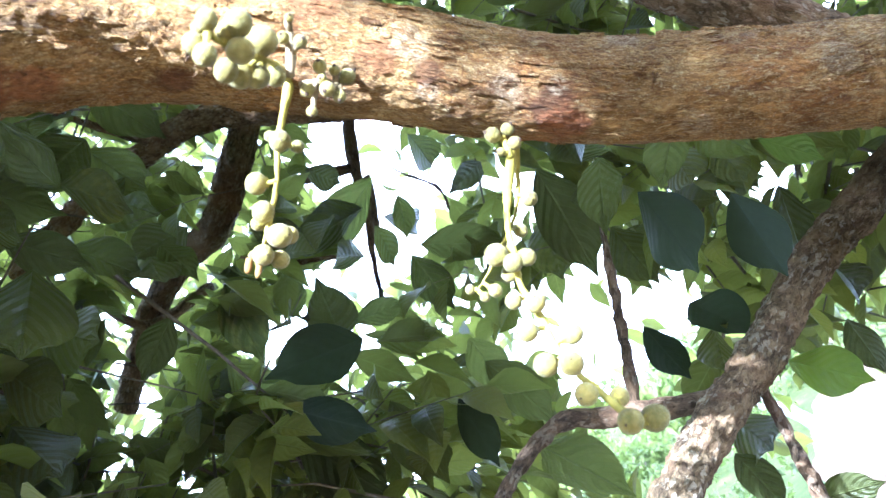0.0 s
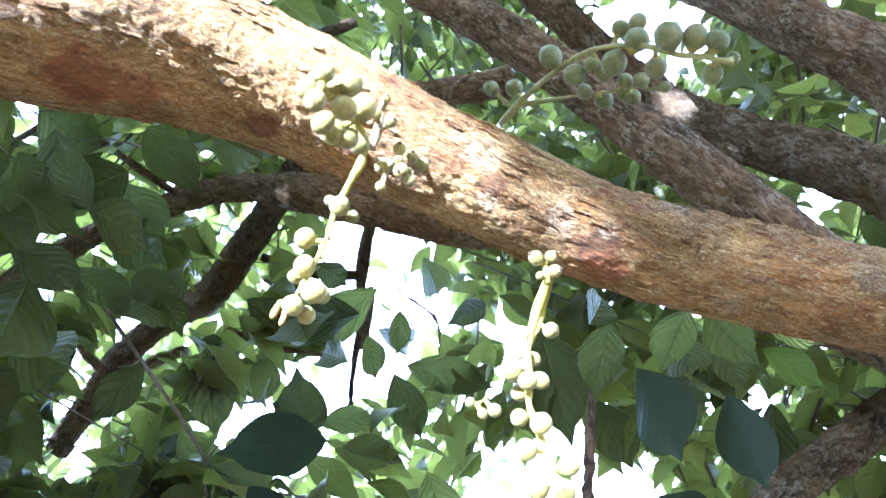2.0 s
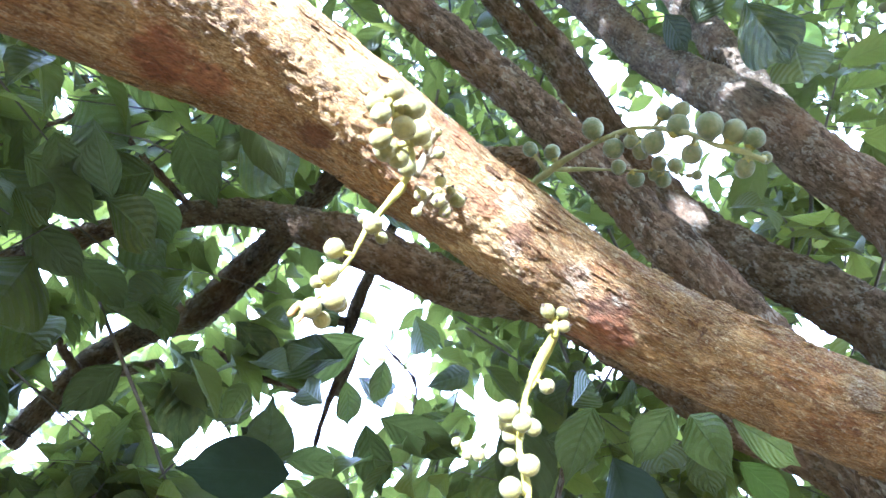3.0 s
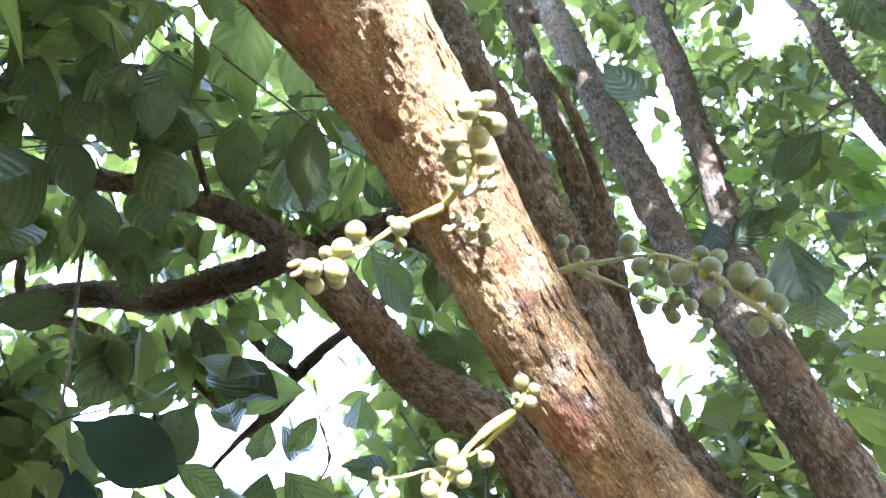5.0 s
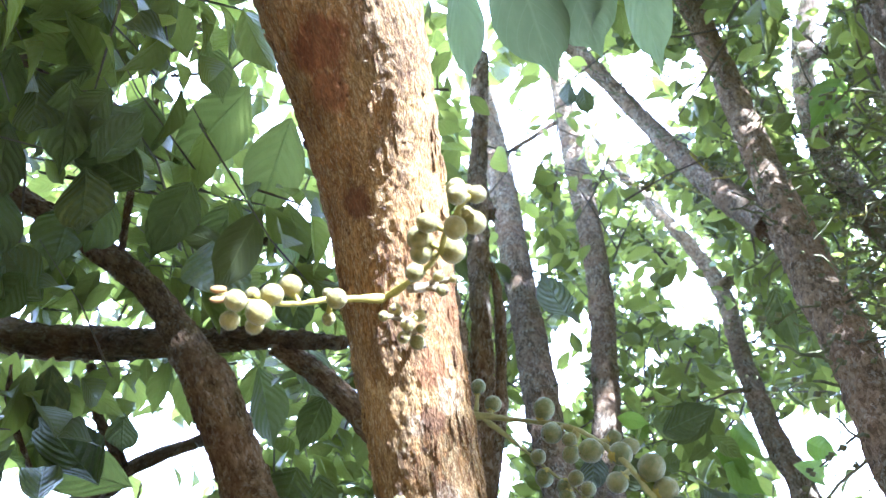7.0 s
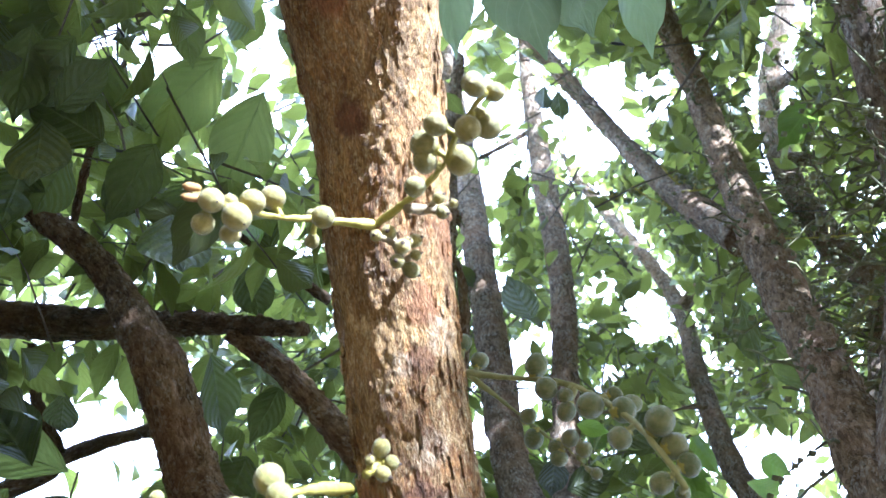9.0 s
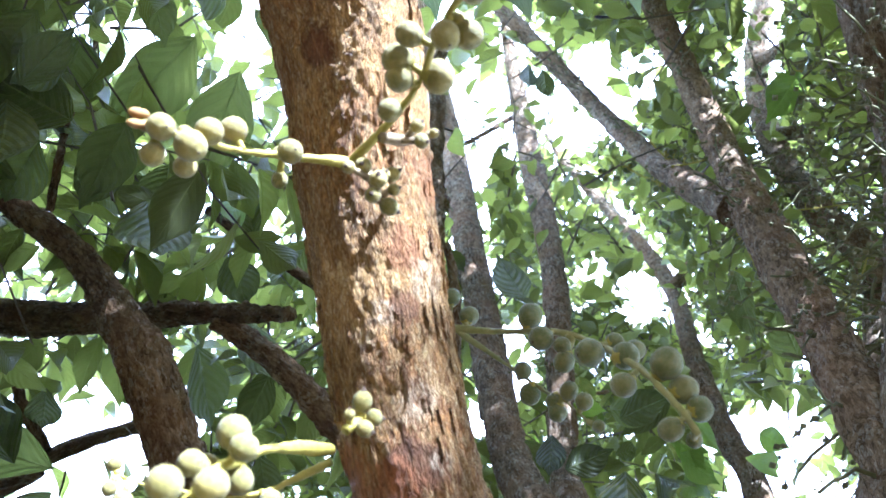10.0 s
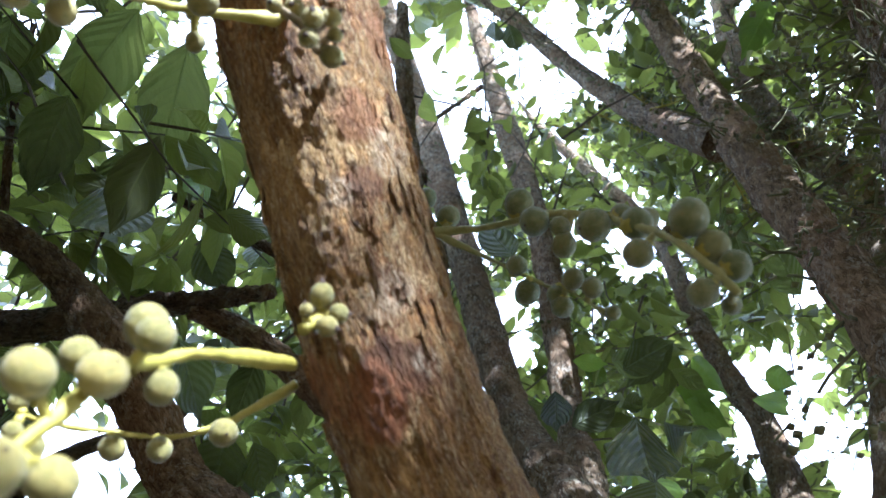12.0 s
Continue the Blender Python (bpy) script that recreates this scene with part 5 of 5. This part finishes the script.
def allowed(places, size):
    """Which places for leaves keep the sky gaps, the limbs and the fruit in sight of the camera, and let the sun
    through to the main branch.
    """
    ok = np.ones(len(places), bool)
    for spot, (ways, widths), wide in ((LOW_EYE, LOW_OPEN, 1.1), (HIGH_EYE, HIGH_OPEN, 1.0)):
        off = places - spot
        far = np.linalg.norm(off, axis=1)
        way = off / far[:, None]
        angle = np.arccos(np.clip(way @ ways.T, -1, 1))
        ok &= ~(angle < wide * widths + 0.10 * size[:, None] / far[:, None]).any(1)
        bare = BARE[:, :3] - spot
        bare_far = np.linalg.norm(bare, axis=1)
        for s in range(0, len(places), 4000):
            a = np.arccos(np.clip(way[s : s + 4000] @ (bare / bare_far[:, None]).T, -1, 1))
            hides = (a < (BARE[:, 3] / bare_far)[None] + 0.35 * (size[s : s + 4000] / far[s : s + 4000])[:, None]) & (far[s : s + 4000, None] < bare_far[None] + 0.05)
            ok[s : s + 4000] &= ~hides.any(1)
    stray = np.random.default_rng(5).random(len(places)) < 0.05  # here and there a leaf hangs across an opening or a limb
    ok |= stray & (np.linalg.norm(places - HIGH_EYE, axis=1) > 3.2)
    ok &= np.linalg.norm(places - HIGH_EYE, axis=1) > 1.5
    branch = np.array((-0.60, 0.30, 2.38)) + np.linspace(0, 1, 12)[:, None] * np.array((0.66, 0.33, -0.28))
    for lit in (*branch, np.array((0.14, 0.54, 1.96))):
        off = places - lit
        t = off @ np.array(SUN_DIR)
        away = np.linalg.norm(off - t[:, None] * np.array(SUN_DIR), axis=1)
        ok &= ~((t > 0) & (away < 0.125 + 0.3 * size))
    return ok


def canopy(name, tree, count, near, far, az, el, size, seed, spot=HIGH_EYE, material=M_CANOPY, hang=0.55, keep=True, fine=6):
    """Sprays of five to seven leaves on thin twigs, joined into one mesh, over a range of azimuth, elevation and distance."""
    rng = np.random.default_rng(seed)
    a = rng.uniform(az[0], az[1], count)
    e = np.degrees(np.arcsin(rng.uniform(math.sin(radians(el[0])), math.sin(radians(el[1])), count)))
    d = (rng.uniform(near**2, far**2, count)) ** 0.5
    roots = spot + unit(a, e) * d[:, None]
    rows, twigs = [], []
    for root in roots:
        way = rng.normal(size=3)
        way[2] = way[2] * 0.4 - 0.25
        way /= np.linalg.norm(way)
        leaves = rng.integers(4, 8)
        long = size * rng.uniform(0.75, 1.25)
        twigs.append((*(root - way * long * 0.8), *(root + way * long * 0.5), *(root + way * long * 1.9)))
        for k in range(leaves):
            f = (k + 1) / leaves
            side = np.cross(way, (0, 0, 1.0)) * (1 if k % 2 else -1)
            side /= np.linalg.norm(side) + 1e-6
            base = root + way * long * 1.9 * f
            out = side * 0.85 + way * (0.35 + 0.5 * f) + rng.normal(size=3) * 0.22 - np.array((0, 0, hang))
            out /= np.linalg.norm(out)
            rows.append((*base, *out, long * rng.uniform(0.75, 1.15), rng.uniform(-0.9, 0.9)))
    rows = np.array(rows)
    mid = rows[:, :3] + rows[:, 3:6] * rows[:, 6:7] * 0.5
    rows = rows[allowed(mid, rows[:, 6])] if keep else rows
    shape, quads, uv = leaf_shape(fine, 2, 0.3, 0.25, 0.03, seed)
    y = rows[:, 3:6]
    up = np.array((0, 0, 1.0)) + rng.normal(size=(len(rows), 3)) * 0.45
    z = up - y * (up * y).sum(1)[:, None]
    z /= np.linalg.norm(z, axis=1)[:, None]
    x = np.cross(y, z)
    c, s = np.cos(rows[:, 7])[:, None], np.sin(rows[:, 7])[:, None]
    x, z = x * c + z * s, z * c - x * s
    long = rows[:, 6][:, None, None]
    verts = rows[:, None, :3] + long * (0.46 * shape[None, :, :1] * x[:, None] + shape[None, :, 1:2] * y[:, None] + shape[None, :, 2:3] * 0.8 * z[:, None])
    count = len(shape)
    faces = (np.array(quads)[None] + (np.arange(len(rows)) * count)[:, None, None]).reshape(-1, 4)
    ob = mesh_object(name, verts.reshape(-1, 3), faces.tolist(), material, tree, uv=np.tile(uv, (len(rows), 1)))
    ob["kind"] = "stuff"
    # the thin twigs that carry the leaves
    twigs = np.array(twigs).reshape(-1, 3, 3)
    twigs[:, 1] += rng.normal(size=(len(twigs), 3)) * 0.02
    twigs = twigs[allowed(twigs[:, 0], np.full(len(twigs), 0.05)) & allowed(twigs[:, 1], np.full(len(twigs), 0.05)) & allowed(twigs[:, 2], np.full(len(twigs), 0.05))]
    ring = np.array([(1.0, 0.0, 0.0), (-0.4, 0.8, 0.3), (-0.4, -0.8, -0.3)])
    thick = np.array((0.008, 0.006, 0.003))[None, :, None, None]
    verts = (twigs[:, :, None] + ring[None, None] * thick).reshape(-1, 3)
    start = np.arange(len(twigs)) * 9
    faces = [(s + a + j, s + a + (j + 1) % 3, s + a + 3 + (j + 1) % 3, s + a + 3 + j) for s in start.tolist() for a in (0, 3) for j in range(3)]
    sticks = mesh_object("brushwood", verts, faces, M_TWIG, tree)
    sticks["kind"] = "stuff"
    return ob


canopy("foliage", TREE, 560, 1.9, 3.2, (-62, -6), (4, 52), 0.19, 11)
canopy("foliage", TREE, 240, 2.3, 3.6, (-52, -10), (10, 36), 0.18, 21, LOW_EYE)
canopy("foliage", TREE, 1000, 2.6, 4.6, (-75, 14), (2, 78), 0.18, 12)
canopy("foliage", TREE, 600, 2.2, 4.0, (5, 45), (-6, 32), 0.17, 13, LOW_EYE)
canopy("foliage", TREE_B, 3700, 3.2, 6.5, (10, 120), (26, 86), 0.14, 14, fine=5)
canopy("foliage", TREE_B, 600, 4.2, 7.5, (0, 95), (36, 84), 0.13, 31, fine=4)
canopy("foliage", TREE_B, 600, 4.5, 7.5, (18, 75), (54, 75), 0.13, 34, fine=4)
canopy("foliage", TREE_C, 2000, 4.6, 8.5, (-60, 130), (10, 88), 0.18, 15, fine=4)
canopy("foliage", TREE, 700, 4.0, 7.0, (-80, 60), (0, 45), 0.19, 16, LOW_EYE, fine=4)
# unseen leaves added behind and beside the camera to block sun and sky
canopy("foliage", TREE_B, 3400, 3.0, 6.5, (150, 240), (10, 52), 0.26, 17, fine=3)
canopy("foliage", TREE_C, 1000, 5.5, 9.0, (150, 245), (14, 60), 0.3, 22, fine=3)
canopy("foliage", TREE_C, 260, 2.0, 5.0, (150, 250), (8, 55), 0.24, 33, np.array((1.3, 1.7, 5.6)), fine=3)
canopy("foliage", TREE_B, 620, 1.8, 3.4, (165, 238), (10, 52), 0.22, 35, np.array((0.45, 0.85, 1.9)), fine=3)
canopy("foliage", TREE_C, 800, 4.0, 8.0, (-128, -72), (0, 64), 0.3, 36, fine=3)
canopy("foliage", TREE_C, 300, 4.5, 8.0, (104, 152), (6, 60), 0.3, 37, fine=3)
# leaves overhead, all round
canopy("foliage", TREE_C, 450, 3.0, 6.0, (0, 360), (72, 90), 0.22, 18, fine=3)


def tangle(rows, tree, count, seed, reach=0.4, start=0.3, stop=1.0):
    """Thin hanging fruit stems and suckers on a limb, too many to count."""
    rng = np.random.default_rng(seed)
    line = spline(rows, 120)[0]
    verts, faces = [], []
    for k in range(count):
        foot = line[int(rng.uniform(start, stop) * 119)]
        way = rng.normal(size=3)
        way[2] *= 0.5
        way /= np.linalg.norm(way)
        long = reach * rng.uniform(0.3, 1.0)
        place = foot[:3] + way * foot[3] * 0.8
        steps = 7
        for i in range(steps + 1):
            r = 0.0042 * (1 - 0.5 * i / steps)
            for j in range(3):
                b = 2.1 * j
                verts.append(place + np.array((math.cos(b) * r, math.sin(b) * r, 0.6 * r * (j - 1))))
            if i:
                a = len(verts) - 6
                faces += [(a + j, a + (j + 1) % 3, a + 3 + (j + 1) % 3, a + 3 + j) for j in range(3)]
            way = way + rng.normal(size=3) * 0.28 - np.array((0, 0, 0.16))
            way /= np.linalg.norm(way)
            place = place + way * long / steps
            if i > 2 and rng.random() < 0.75:  # a bud or a very young fruit
                c, q = place + rng.normal(size=3) * 0.006, rng.uniform(0.006, 0.011)
                a = len(verts)
                verts += [c + q * np.array(d) for d in ((1, 0, 0), (0, 1, 0), (-1, 0, 0), (0, -1, 0), (0, 0, 1), (0, 0, -1))]
                faces += [(a, a + 1, a + 4), (a + 1, a + 2, a + 4), (a + 2, a + 3, a + 4), (a + 3, a, a + 4), (a + 1, a, a + 5), (a + 2, a + 1, a + 5), (a + 3, a + 2, a + 5), (a, a + 3, a + 5)]
    ob = mesh_object("hanging_stem_growth", verts, faces, M_STEM_MOSSY, tree)
    ob["kind"] = "stuff"


for k, (rows, tree, count) in enumerate(((L8, TREE_B, 120), (L7, TREE_B, 60), (L10, TREE_B, 150), (L6, TREE_C, 24), (L9, TREE_C, 170), (L5, TREE, 26), (L4, TREE, 20))):
    tangle(rows, tree, count, 40 + k, 0.42, 0.0, 0.8)

# ---- undergrowth and shrubs on the hillside ----
rng = np.random.default_rng(77)
n = 20000
spread = rng.uniform(0, 1, n) ** 1.4
x, y = rng.uniform(-5, 13, n), 8.5 + 28.0 * spread
thick = np.array([noise.noise(Vector((a * 0.45, b * 0.45, 3.0))) for a, b in zip(x, y)])
off_bank = (np.abs(x - (3.35 + 0.38 * (y - 9.3))) > 1.0) | (y > 14.6)
pick = (thick > -0.12) & off_bank
x, y, thick = x[pick], y[pick], thick[pick]
n = len(x)
foot = np.stack([x, y, [height(a, b) for a, b in zip(x, y)]], -1)
axis = rng.normal(size=(n, 3)) * (1, 1, 0.5) + (0, 0, 0.9)
axis /= np.linalg.norm(axis, axis=1)[:, None]
z = np.cross(axis, rng.normal(size=(n, 3)))
z /= np.linalg.norm(z, axis=1)[:, None]
foot = foot + (0, 0, 1) * (rng.uniform(0, 1, n) * np.clip(0.25 + thick, 0.05, 0.8))[:, None]
shape, quads, uv = leaf_shape(2, 2, 0.3, 0.35, 0.03, 4)
size = (0.125 * (1 + 0.03 * (y - 11)) * rng.uniform(0.6, 1.4, n))[:, None, None]
verts = foot[:, None] + size * (0.5 * shape[None, :, :1] * np.cross(axis, z)[:, None] + shape[None, :, 1:2] * axis[:, None] + shape[None, :, 2:] * z[:, None])
faces = (np.array(quads)[None] + (np.arange(n) * len(shape))[:, None, None]).reshape(-1, 4)
tagged(mesh_object("undergrowth", verts.reshape(-1, 3), faces.tolist(), M_SHRUB, uv=np.tile(uv, (n, 1))), "low sunlit weeds and bushes covering the hillside", "undergrowth", kind="stuff")
for k, (x, y, r) in enumerate([(1.6, 15.0, 1.0), (3.0, 17.5, 1.4), (5.6, 16.6, 1.0), (0.2, 19.0, 1.6), (7.0, 18.5, 1.6), (4.0, 22.0, 1.1), (8.2, 14.0, 1.0), (1.6, 25.0, 1.2), (9.5, 24.0, 1.6), (6.0, 29.0, 1.6), (-2.5, 24.0, 1.2), (12.5, 20.0, 1.6), (-6.0, 28.0, 1.5), (2.0, 13.4, 0.5), (3.6, 34.0, 1.6), (13.0, 31.0, 2.0)]):
    rng = np.random.default_rng(100 + k)
    home = thing("shrub", (x, y, height(x, y)), "sunlit yellow-green shrub on the hillside", "shrub", "hillside shrubs")
    rows = [(0, 0, -0.1, 0.05 * r), (0.05 * r, 0, 0.35 * r, 0.035 * r), (0.0, 0.08 * r, 0.8 * r, 0.015 * r)]
    limb("trunk", rows, M_TWIG, home, 8, 0.08 * r, 0.0, 10.0, 0.0)
    n = 340
    way = rng.normal(size=(n, 3))
    way /= np.linalg.norm(way, axis=1)[:, None]
    bump = 0.7 + 0.3 * np.sin(way[:, 0] * 5 + k) * np.cos(way[:, 1] * 4) + rng.uniform(-0.15, 0.15, n)
    mid = way * (r * 0.85 * bump * rng.uniform(0.55, 1.0, n))[:, None] * (1, 1, 0.7) + (0, 0, 0.65 * r)
    shape, quads, uv = leaf_shape(4, 2, 0.3, 0.3, 0.03, k)
    axis = rng.normal(size=(n, 3)) * 0.6 + way
    axis /= np.linalg.norm(axis, axis=1)[:, None]
    z = np.cross(axis, rng.normal(size=(n, 3)))
    z /= np.linalg.norm(z, axis=1)[:, None]
    x_ = np.cross(axis, z)
    size = (0.17 * r * rng.uniform(0.7, 1.3, n))[:, None, None]
    verts = mid[:, None] + size * (0.5 * shape[None, :, :1] * x_[:, None] + shape[None, :, 1:2] * axis[:, None] + shape[None, :, 2:] * z[:, None])
    faces = (np.array(quads)[None] + (np.arange(n) * len(shape))[:, None, None]).reshape(-1, 4)
    crown = mesh_object("crown", verts.reshape(-1, 3), faces.tolist(), M_SHRUB, home, uv=np.tile(uv, (n, 1)))
